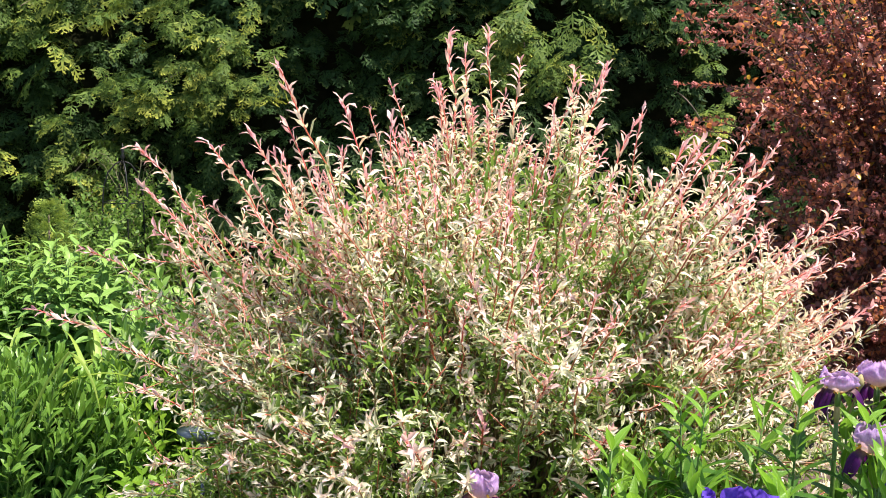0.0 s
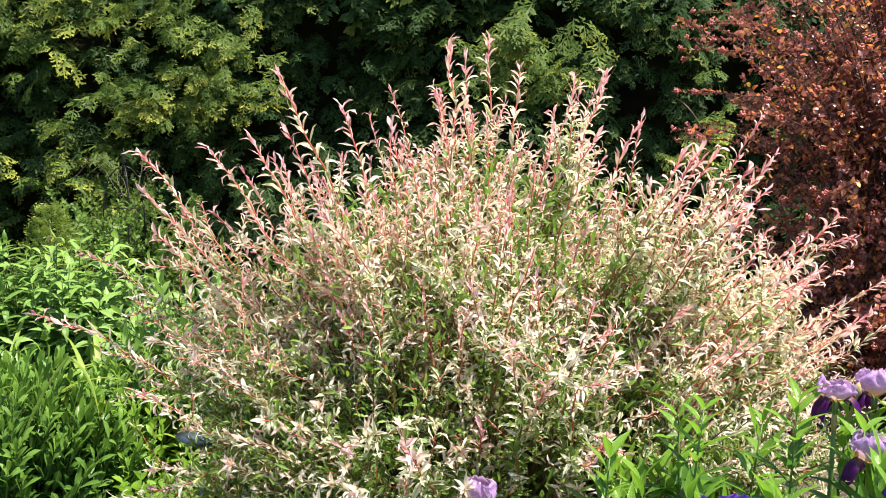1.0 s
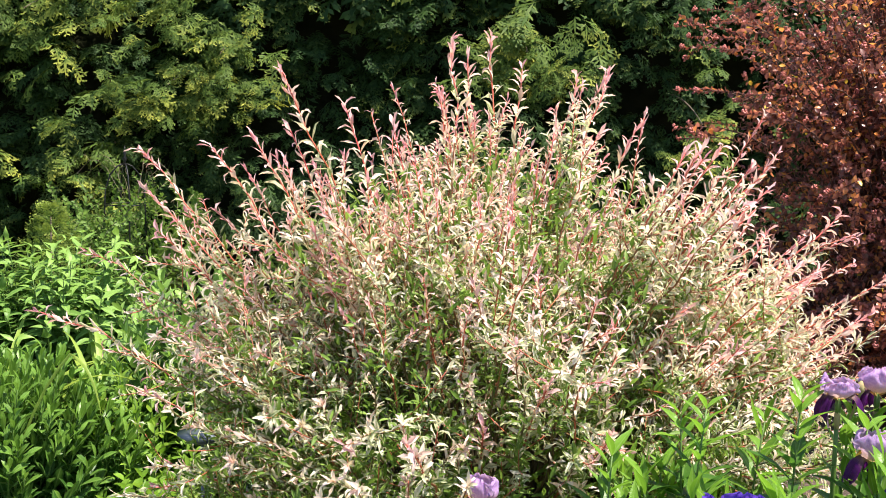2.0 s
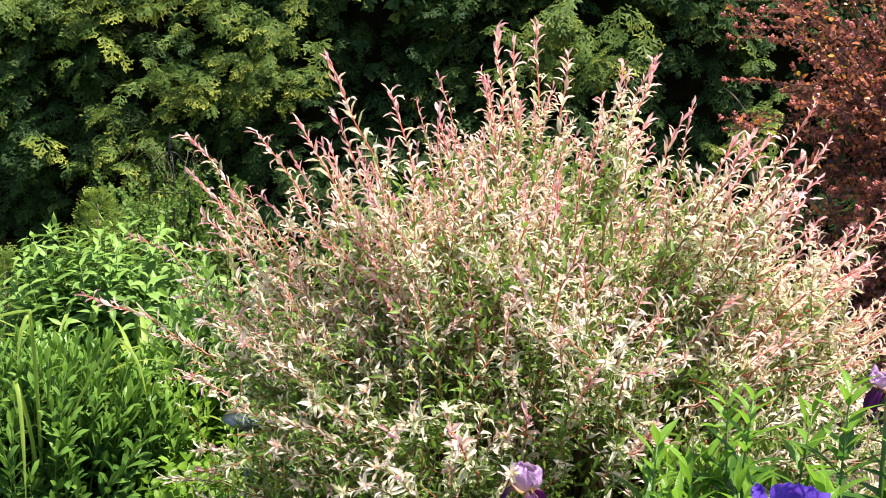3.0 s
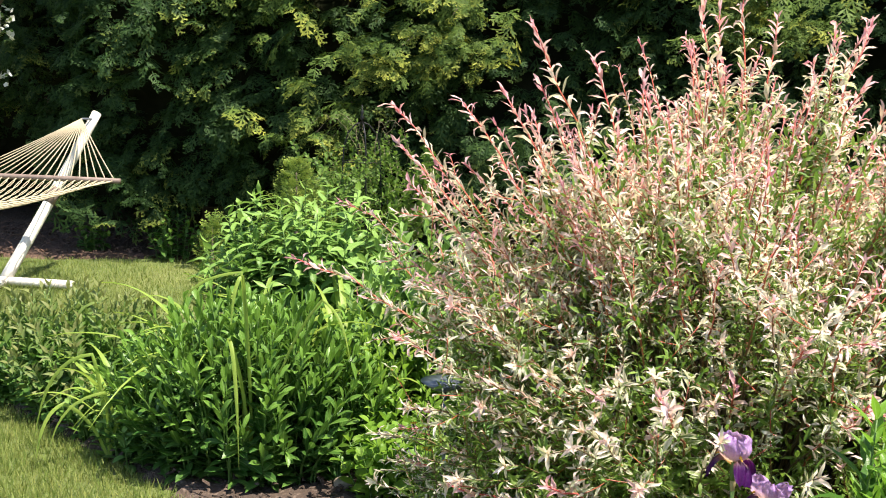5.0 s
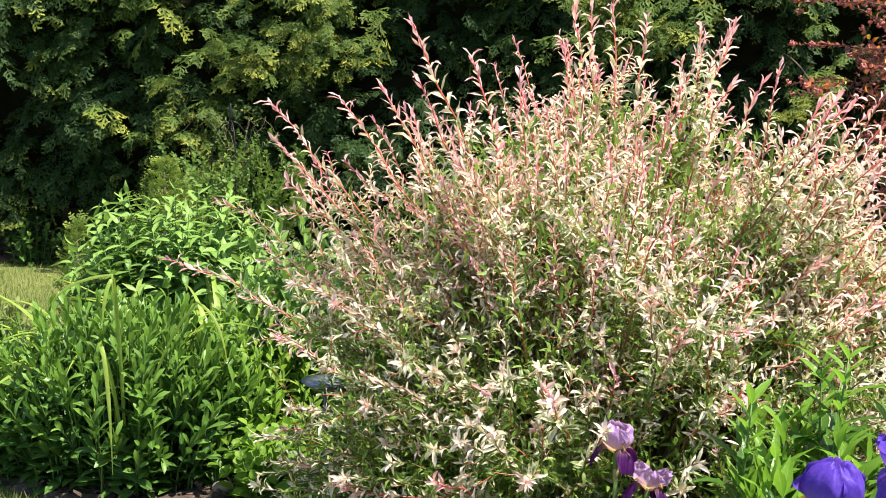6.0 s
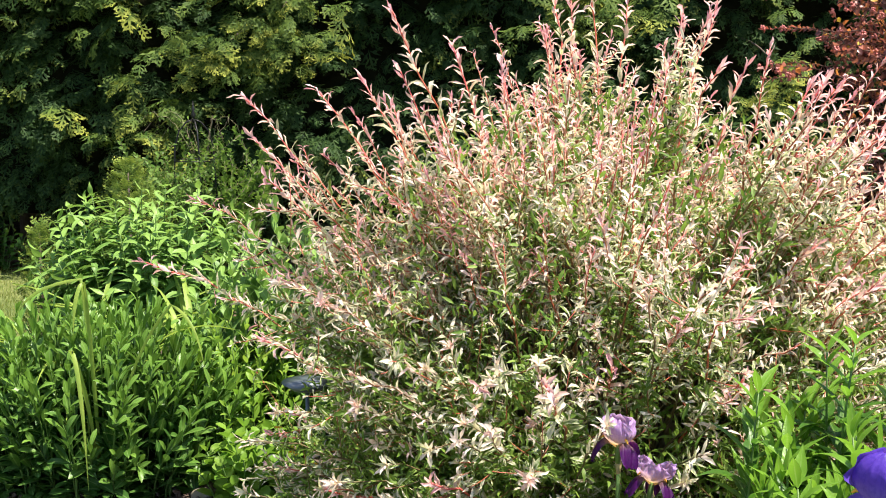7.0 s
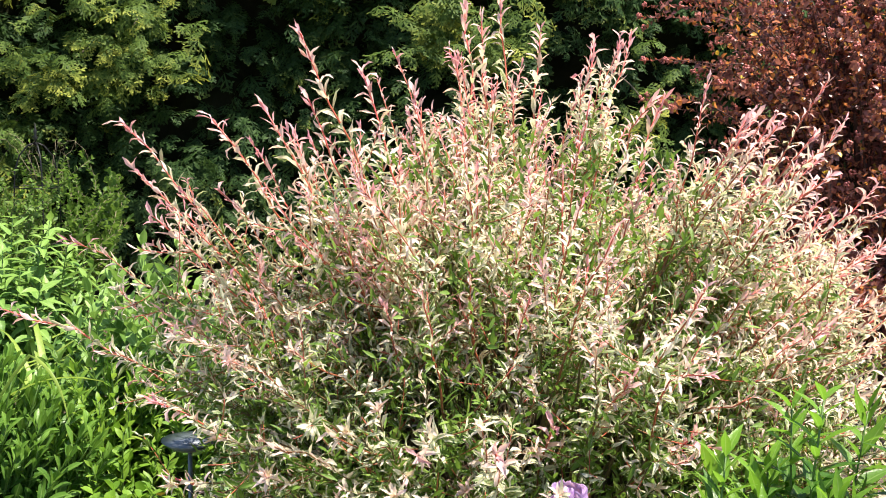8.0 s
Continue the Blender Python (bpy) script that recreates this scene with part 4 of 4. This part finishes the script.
def quads(n, m):
    i, j = np.meshgrid(np.arange(n - 1), np.arange(m - 1), indexing="ij")
    a, b, c, d = i * m + j, (i + 1) * m + j, (i + 1) * m + j + 1, i * m + j + 1
    return np.concatenate([np.stack([a, b, c], -1).reshape(-1, 3), np.stack([a, c, d], -1).reshape(-1, 3)])


def spun(geo, m):
    m = np.array(m)
    return (geo[0] @ m[:3, :3].T + m[:3, 3], *geo[1:])


def bloom(t, place, size, turn, standard, fall, tilt=(0, 0), tall=1.0, spread=0.0):
    """One iris flower under its plant: a short tube that carries three standards, three falls and their beards."""
    m = pose(*place, tilt[0], tilt[1], turn) @ Matrix.Scale(size, 4)
    core = part("flower", spun(tube([(0, 0, -0.045), (0, 0, -0.02), (0, 0, 0.012)], [0.006, 0.008, 0.006], 8), m), M_STEM, t, "open iris flower with upright and hanging petals")
    for k in range(3):
        a = 120 * k
        part("standard_petal", spun(petal_standard(0.076 * tall, 0.034, k * 1.7 + turn, spread), m @ pose(0, 0, 0, 0, 0, a + 60)), standard, core)
        part("fall_petal", spun(petal_fall(phase=k * 2.1 + turn), m @ pose(0, 0, 0, 0, 0, a)), fall, core)
        bd = tube(bezier((0.008, 0, 0.014), (0.03, 0, 0.03), (0.045, 0, 0.014), 6), [0.003, 0.0045, 0.0045, 0.004, 0.003, 0.001], 6)
        part("beard", spun(bd, m @ pose(0, 0, 0, 0, 0, a)), M_BEARD, core, "fuzzy orange beard")


def iris(x, y, h, blooms, standard, fall, label, leaves_n=7):
    t = thing("bearded_iris", label, "iris", "bearded irises", (x, y, 0.03))
    part("stem", tube(bezier((0.02, 0.01, -0.03), (0, 0, h * 0.5), (0, 0, h - 0.04), 8), np.linspace(0.007, 0.005, 8), 7), M_STEM, t)
    for dx, dy, dz, size, turn, tilt, tall, spread in blooms:
        if dz:
            part("side_stem", tube(bezier((0, 0, h + dz - 0.14), (dx * 0.6, dy * 0.6, h + dz - 0.10), (dx, dy, h + dz - 0.03), 6), 0.004, 6), M_STEM, t)
        part("spathe", tube([(dx * 0.9, dy * 0.9, h + dz - 0.075), (dx, dy, h + dz - 0.05), (dx, dy, h + dz - 0.02)], [0.004, 0.007, 0.005], 7), M_PAPER, t, "papery bud sheath")
        bloom(t, (dx, dy, h + dz), size, turn, standard, fall, tilt, tall, spread)
    for k in range(leaves_n):
        a = rng.uniform(0, TAU)
        g = leaves(np.array([[0.03 * math.cos(a), 0.03 * math.sin(a), -0.03]]), np.array([[0.22 * math.cos(a), 0.22 * math.sin(a), 1.0]]), np.array([[math.cos(a), math.sin(a), 0.1]]), rng.uniform(0.35, 0.55), 0.03, rng.uniform(-0.3, 0.1), 0.1, "strap")
        part("sword_leaf", g, M_ASTER, t)
    return t


LAV = "bearded iris with lavender upright petals and dark purple falls"
iris(0.105, 2.26, 0.70, [(0, 0, 0, 0.92, 50, (0, 4), 0.95, 0.3), (0.075, 0.0, -0.085, 0.85, 75, (8, 10), 0.85, 0.75)], M_STD, M_FALL, LAV)
tall_iris = iris(0.84, 2.13, 1.0, [(0, 0, 0, 0.85, 92, (0, 0), 0.66, 0.45), (0.10, 0.05, 0.0, 0.85, 80, (0, 6), 0.9, 0.3)], M_STD, M_FALL, LAV)
for dx, dz, size, material, label in ((0.055, 0.015, 1.0, M_PAPER, "withered brown bud"), (-0.02, 0.032, 0.7, M_STD, "furled lavender bud")):
    spine = [(dx * 0.5, 0.02, 0.93), (dx, 0.03, 0.985 + dz), (dx, 0.03, 0.995 + dz), (dx, 0.03, 1.006 + dz), (dx * 1.05, 0.03, 1.016 + dz)]
    part("bud", tube(spine, np.array([0.0025, 0.003, 0.010, 0.009, 0.002]) * size, 10, 0.7), material, tall_iris, label)
iris(0.87, 2.0, 0.905, [(0, 0, 0, 0.92, 75, (0, 0), 0.9, 0.35)], M_STD, M_FALL, LAV)
iris(0.93, 1.92, 0.90, [(0, 0, 0, 0.9, 50, (0, 0), 1.0, 0.1)], M_BLUE, M_BLUE, "bearded iris with violet-blue ruffled petals")
iris(0.398, 1.25, 1.022, [(0, 0, 0, 0.8, 100, (0, 0), 0.98, 0.75)], M_BLUE, M_BLUE, "bearded iris with violet-blue ruffled petals")
iris(0.26, 1.08, 1.035, [(0, 0, 0, 0.86, 40, (0, 0), 1.0, 0.0)], M_BLUE, M_BLUE, "bearded iris with violet-blue ruffled petals")


# ---------------------------------------------------------------- strap-leaved plant
def daylily(x, y, blades, reach, label):
    t = thing("daylily", label, "perennial", "strap-leaved plants", (x, y, 0.03))
    for _ in range(blades):
        a, ln = rng.uniform(0, TAU), reach * rng.uniform(0.7, 1.15)
        up = rng.uniform(1.2, 3.0)
        b = np.array([[0.05 * math.cos(a), 0.05 * math.sin(a), -0.03]])
        w = np.array([[math.cos(a), math.sin(a), up]])
        us = 14
        s = np.linspace(0, 1, us)
        out, z = ln * 0.42 * (s / up * 1.6 + 0.55 * s**2), ln * (s * 0.95 - 0.46 * s**2.4 * rng.uniform(0.7, 1.8))
        mid = b + np.stack([out * math.cos(a), out * math.sin(a), z], 1)
        wd = 0.0135 * np.minimum(1, 1.9 * (1 - s) ** 0.85 + 0.02) * (0.7 + 0.3 * np.sin(s * 3))
        side = np.array([-math.sin(a), math.cos(a), 0])
        v = np.concatenate([mid + side * wd[:, None], mid - np.array([0, 0, 0.004]), mid - side * wd[:, None]])
        f = []
        for i in range(us - 1):
            for o in (0, us):
                f += [(o + i, o + i + 1, o + us + i + 1), (o + i, o + us + i + 1, o + us + i)]
        part("strap_leaf", (v, np.array(f), np.zeros(len(v))), M_STRAP, t)


daylily(-1.88, 4.24, 54, 1.12, "arching yellow-green strap leaves of a daylily")
daylily(-1.36, 4.22, 34, 1.2, "arching yellow-green strap leaves of a daylily")
daylily(-2.26, 3.95, 14, 0.75, "small tuft of arching strap leaves")


def strap(path, half):
    """A strap leaf along a path, keeled, tapering at its end."""
    s = np.linspace(0, 1, len(path))
    t = unit(np.gradient(path, axis=0))
    side = unit(np.cross(t, np.array([0.25, -0.9, 0.35])))
    wd = (half * np.minimum(1, 5 * (1 - s) + 0.03) * (0.75 + 0.25 * np.sin(3 * s)))[:, None]
    n = len(path)
    keel = unit(np.cross(side, t)) * 0.35 * wd
    v = np.concatenate([path + side * wd, path + keel, path - side * wd])
    f = []
    for i in range(n - 1):
        for o in (0, n):
            f += [(o + i, o + i + 1, o + n + i + 1), (o + i, o + n + i + 1, o + n + i)]
    return v, np.array(f), np.zeros(len(v))


def kinked_daylily(x, y, label, leaves_at):
    """A tuft whose leaves stand up and fold over: rows of crest and end, seen from the foot."""
    t = thing("daylily", label, "perennial", "strap-leaved plants", (x, y, 0.03))
    for crest, end in leaves_at:
        crest, end = np.array(crest), np.array(end)
        rise = bezier((0, 0, -0.03), crest * np.array([0.3, 0.3, 0.7]), crest, 9)
        fall = bezier(crest, crest + np.array([(end - crest)[0] * 0.8, (end - crest)[1] * 0.8, -0.02]), end, 9)
        part("strap_leaf", strap(np.concatenate([rise, fall[1:]]), rng.uniform(0.005, 0.008)), M_STRAP, t)


kinked_daylily(-1.58, 3.62, "yellowing strap leaves kinked over a rounded green clump", [
    ((0.02, -0.14, 0.82), (0.0, -0.20, 0.64)), ((-0.01, -0.2, 0.60), (0.06, -0.28, 0.13)), ((-0.05, 0.02, 0.80), (-0.28, -0.02, 0.66)),
    ((0.28, -0.02, 0.72), (0.42, -0.12, 0.52))])
kinked_daylily(-2.24, 3.72, "loose strap leaves leaning over the lawn's edge", [
    ((0.24, -0.08, 0.45), (0.34, -0.1, 0.40)), ((-0.12, -0.12, 0.24), (-0.2, -0.2, 0.02)), ((0.06, -0.12, 0.30), (-0.14, -0.2, 0.08)), ((0.16, -0.04, 0.38), (0.3, -0.1, 0.30)), ((-0.05, -0.02, 0.42), (-0.3, -0.05, 0.05))])


# ---------------------------------------------------------------- obelisk and climber
def obelisk(x, y):
    t = thing("garden_obelisk", "slim black iron obelisk with a pointed finial", "obelisk", "", (x, y, 0.03))
    for k in range(4):
        a = k * TAU / 4 + 0.5
        c, d = math.cos(a), math.sin(a)
        part("leg", tube([(0.17 * c, 0.17 * d, -0.08), (0.15 * c, 0.15 * d, 0.6), (0.13 * c, 0.13 * d, 1.05), (0.10 * c, 0.10 * d, 1.15), (0.05 * c, 0.05 * d, 1.21), (0, 0, 1.23)], 0.005, 6), M_IRON, t)
    for z, r in ((0.25, 0.163), (0.6, 0.15), (0.95, 0.136)):
        a = np.linspace(0, TAU, 25)
        part("hoop", tube(np.stack([r * np.cos(a), r * np.sin(a), np.full(25, z)], 1), 0.004, 5), M_IRON, t)
    part("finial", tube([(0, 0, 1.21), (0, 0, 1.24), (0, 0, 1.26), (0, 0, 1.28), (0, 0, 1.30), (0, 0, 1.315), (0, 0, 1.35)], [0.006, 0.006, 0.018, 0.006, 0.013, 0.005, 0.002], 8), M_IRON, t, "stacked ball finial")


def climber(x, y):
    t = thing("climbing_plant", "green climber with small leaves and bare arching tendrils", "climber", "", (x, y, 0.03))
    for k in range(64):
        a, h = rng.uniform(0, TAU), rng.uniform(0.7, 1.22)
        s = np.linspace(0, 1, 16)
        r = 0.12 + 0.20 * np.sin(s * 3 + k) ** 2 * s + (0.24 * s if k % 2 == 0 else 0)
        path = np.stack([r * np.cos(a + 2.2 * s), r * np.sin(a + 2.2 * s), -0.03 + h * s], 1) + rng.normal(0, 0.012, (16, 3))
        st = part("stem", tube(path, np.linspace(0.004, 0.0015, 16), 4), M_CANE, t)
        part("foliage", shoot_leaves(path, 0.15, 1.0, 0.024, 2, 0.05, 0.030, 1.3, 0.8, "oval", 0.5, 1.3, 0.3, 0.6), M_VINE, st)
    for k in range(9):
        a = rng.uniform(0, TAU)
        c, d, l = math.cos(a), math.sin(a) * 0.5, rng.uniform(0.3, 0.55)
        path = bezier((0.08 * c, 0.08 * d, 1.0), (l * 0.6 * c, l * 0.6 * d, rng.uniform(1.35, 1.6)), (l * c, l * d, rng.uniform(0.95, 1.25)), 12)
        path[3:] += rng.normal(0, 0.012, path[3:].shape)
        st = part("tendril", tube(path, np.linspace(0.0016, 0.0008, 12), 4), M_CANE, t, "bare straw-coloured tendril")
        part("foliage", shoot_leaves(path, 0.3, 1.0, 0.07, 1, 0.03, 0.016, 1.2, 0.8, "oval", 0.5, 2.2, 0.3, 0.6), M_VINE, st)


obelisk(-2.23, 7.3)
climber(-2.15, 7.25)


# ---------------------------------------------------------------- dwarf conifers
def dwarf_conifer(x, y, r, h, n, label):
    t = thing("dwarf_cypress", label, "conifer", "", (x, y, 0.03))
    part("trunk", tube([(0, 0, -0.05), (0, 0, h * 0.5), (0, 0, h * 0.95)], [0.02, 0.014, 0.003], 6), M_TWIG, t)
    z = rng.uniform(0.1, 1, n)
    a = rng.uniform(0, TAU, n)
    rr = r * np.sqrt(rng.uniform(0.3, 1, n)) * np.minimum(1, 2.2 * (1 - z) + 0.15)
    b = np.stack([rr * np.cos(a), rr * np.sin(a), z * h], 1)
    out = np.stack([np.cos(a), np.sin(a), np.full(n, 1.1)], 1) + rng.normal(0, 0.3, (n, 3))
    part("crown", spray_cloud(b, out, np.stack([-np.cos(a), -np.sin(a), np.ones(n)], 1), rng.uniform(0.035, 0.07, n), rng.uniform(-0.3, 0.5, n), SPRAYS[0]), M_DWARF, t, "soft yellow-green sprays")


dwarf_conifer(-2.2, 5.85, 0.24, 1.04, 1100, "small yellow-green dwarf cypress behind the clump")
dwarf_conifer(-2.46, 5.25, 0.10, 0.77, 420, "slender yellow-green dwarf cypress")


# ---------------------------------------------------------------- small things in the border
def grey_dish(x, y, z):
    t = thing("bird_bath", "small shallow grey metal dish on a stake", "bird bath", "", (x, y, 0.03))
    part("stake", tube([(0, 0, -0.1), (0, 0, z - 0.05)], 0.007, 8), M_ZINC, t)
    part("dish", tube([(0, 0, z - 0.06), (0, 0, z - 0.055), (0, 0, z - 0.03), (0, 0, z - 0.025), (0, 0, z - 0.03)], [0.02, 0.05, 0.085, 0.08, 0.045], 24), M_ZINC, t, "shallow rimmed dish")


grey_dish(-0.79, 3.40, 0.54)


def yellow_flowers(x, y):
    t = thing("wallflower", "small plant with bright yellow flowers", "flower", "", (x, y, 0.03))
    for k in range(7):
        a, r, h = rng.uniform(0, TAU), rng.uniform(0.02, 0.10), rng.uniform(0.28, 0.46)
        path = bezier((0.3 * r * math.cos(a), 0.3 * r * math.sin(a), -0.03), (0.5 * r * math.cos(a), 0.5 * r * math.sin(a), h * 0.6), (r * math.cos(a), r * math.sin(a), h), 7)
        st = part("stem", tube(path, 0.002, 4), M_STEM, t)
        part("foliage", shoot_leaves(path, 0.1, 0.85, 0.025, 1, 0.05, 0.012, 1.1, 0.6, "lance", 0.5, 2.4), M_PHLOX, st)
        c = np.arange(5) * TAU / 5
        w = np.stack([np.cos(c), np.sin(c), np.full(5, 0.35)], 1)
        part("blossom", leaves(np.repeat(path[-1:], 5, 0), w, np.tile([0, 0, 1.0], (5, 1)), 0.014, 0.013, 0.3, 0.1, "round", 0.9), M_YELLOW, st, "bright yellow blossom")


yellow_flowers(-0.80, 3.16)


def stone(x, y, r):
    bm = bmesh.new()
    bmesh.ops.create_icosphere(bm, subdivisions=3, radius=r)
    for v in bm.verts:
        v.co *= 1 + 0.22 * noise.noise(v.co * 14 + Vector((x, y, 0)))
        v.co.z *= 0.6
    me = bpy.data.meshes.new("stone")
    bm.to_mesh(me)
    bm.free()
    for p in me.polygons:
        p.use_smooth = True
    me.materials.append(M_STONE)
    ob = new("stone", me)
    ob.location = (x, y, 0.03 + r * 0.35)
    tagged(ob, "pale cream rounded stone lying on the soil", "stone")


M_STONE = solid("cream_stone", (0.20, 0.16, 0.115), (0.30, 0.25, 0.18), 30.0, 0.8)
stone(-1.22, 3.64, 0.04)


# ---------------------------------------------------------------- hammock
def hammock():
    t = thing("hammock", "rope hammock with wooden spreader bars on a pale wooden stand", "hammock", "", (-4.9, 6.4, 0.0))
    o = np.array([-4.9, 6.4, 0.0])
    h, b = np.array([0, 1.0, 0]), np.array([1.0, 0, 0])
    near = np.array([-4.61, 7.0, 0.80])
    mid = near - h * 0.97
    for sg in (1, -1):
        c = mid + h * 0.97 * sg
        foot = mid + h * 0.85 * sg + np.array([-0.2, 0, 0])
        foot[2] = 0.04
        if sg > 0:
            foot = np.array([-4.83, 6.9, 0.04])
        top = c + h * 0.60 * sg
        top[2] = 1.26
        if sg > 0:
            top = np.array([-4.53, 7.75, 1.25])
        pole = bezier(foot, (foot + top) / 2 + np.array([0, 0, -0.03]), top, 12)
        part("pole", tube(pole - o, np.linspace(0.045, 0.036, 12), 12), M_POLE, t, "pale weathered round pole")
        k = tube([pole[5], pole[6]], 0.044, 12)
        part("clamp", (k[0] - o, k[1], k[2]), M_BAR, t, "dark metal band")
        part("foot_bar", tube(np.array([foot - b * 0.55, foot, foot + b * 0.55]) - o, 0.033, 10), M_POLE, t)
        ring = c + h * 0.55 * sg + np.array([0.06, 0, 0])
        ring[2] = 1.21
        hook = bezier(ring, (ring + top) / 2 + np.array([0, 0, -0.02]), top - np.array([0, 0, 0.05]), 6)
        part("hook", tube(hook - o, 0.008, 8), M_ZINC, t, "steel hook and chain")
        part("spreader_bar", tube(np.array([c - b * 0.67, c - b * 0.3, c + b * 0.3, c + b * 0.67]) - o, [0.019, 0.021, 0.021, 0.019], 10), M_BAR, t, "dark wooden spreader bar")
        for q in np.linspace(-0.63, 0.63, 19):
            p = c + b * q
            sag = (p + ring) / 2 - np.array([0, 0, 0.025])
            part("rope", tube(bezier(p, sag, ring, 7) - o, 0.0045, 5), M_ROPE, t)
    lines = []
    s = np.linspace(-1, 1, 34)
    for q in np.linspace(-0.62, 0.62, 22):
        for ph in (0, math.pi):
            p = mid + np.outer(s * 0.97, h) + np.outer(q * (1 - 0.10 * (1 - s**2)) + 0.013 * np.sin(s * 26 + ph), b)
            p[:, 2] = 0.80 - 0.03 * (1 - s**2) - 0.13 * (1 - (q / 0.62) ** 2) * (1 - s**4)
            lines.append(tube(p - o, 0.0038, 4))
    part("net", joined(*lines), M_ROPE, t, "knotted cotton net bed")
    part("base_beam", tube(bezier((-4.83, 6.9, 0.04), mid * np.array([1, 1, 0]) + np.array([-0.1, 0, 0.06]), mid - h * 0.85 + np.array([-0.2, 0, 0.04 - 0.80]), 10) - o, 0.042, 10), M_POLE, t)


hammock()


# ---------------------------------------------------------------- blossom tree
def blossom_tree(x, y):
    t = thing("blossom_tree", "small tree with green leaves and clusters of white blossom, its unseen high crown added for shade", "tree", "", (x, y, 0.03))
    part("trunk", tube([(0, 0, -0.1), (0.03, 0, 0.6), (-0.02, 0.03, 1.2), (0.05, 0, 2.0), (0.2, 0, 3.2)], [0.06, 0.05, 0.04, 0.03, 0.01], 9), M_TWIG, t, "grey-brown trunk")
    for k in range(120):
        a, z = rng.uniform(0, TAU), rng.uniform(-0.9, 1)
        w = math.sqrt(1 - z * z) * rng.uniform(0.7, 1)
        tip = np.array([0.95 * w * math.cos(a), 0.55 * w * math.sin(a), 1.95 + 0.85 * z])
        if k < 12:
            tip = np.array([rng.uniform(0.52, 0.74), rng.uniform(-0.3, 0.2), 1.2 + 0.085 * k])
        # unseen high branches, added to cast shade on the hedge behind
        if k >= 65:
            w = rng.uniform(0.1, 1) ** 0.5
            tip = np.array([0.95 + 1.85 * w * math.cos(a), 0.75 * w * math.sin(a), 3.35 + 0.65 * z])
        path = bezier((0, 0, 0.9 + 0.4 * rng.uniform()), np.array([tip[0] * 0.5, tip[1] * 0.5, tip[2] * 0.8 + 0.3]), tip, 9)
        br = part("branch", tube(path, np.linspace(0.014, 0.002, 9), 5), M_TWIG, t)
        part("foliage", shoot_leaves(path, 0.3, 1.0, 0.03, 1, 0.06, 0.034, 1.2, 0.6, "oval", 0.5, 2.4, 0.3, 0.5), M_PHLOX, br)
        p, d, _ = along(path, np.linspace(0.6, 1, 8))
        fl = []
        for q in p:
            for _ in range(4 if k < 65 else 1):
                m = q + rng.normal(0, 0.035, 3)
                n = unit(rng.normal(0, 1, 3) + np.array([0, -0.8, 0.5]))
                e = round_about(np.tile(n, (5, 1)), np.arange(5) * TAU / 5)
                fl.append(leaves(np.tile(m, (5, 1)), e + n * 0.3, np.tile(n, (5, 1)), 0.026, 0.026, 0.2, 0.1, "small", 0.9))
        part("blossom", joined(*fl), M_WHITE, br, "cluster of white five-petalled flowers")


blossom_tree(-6.15, 7.75)
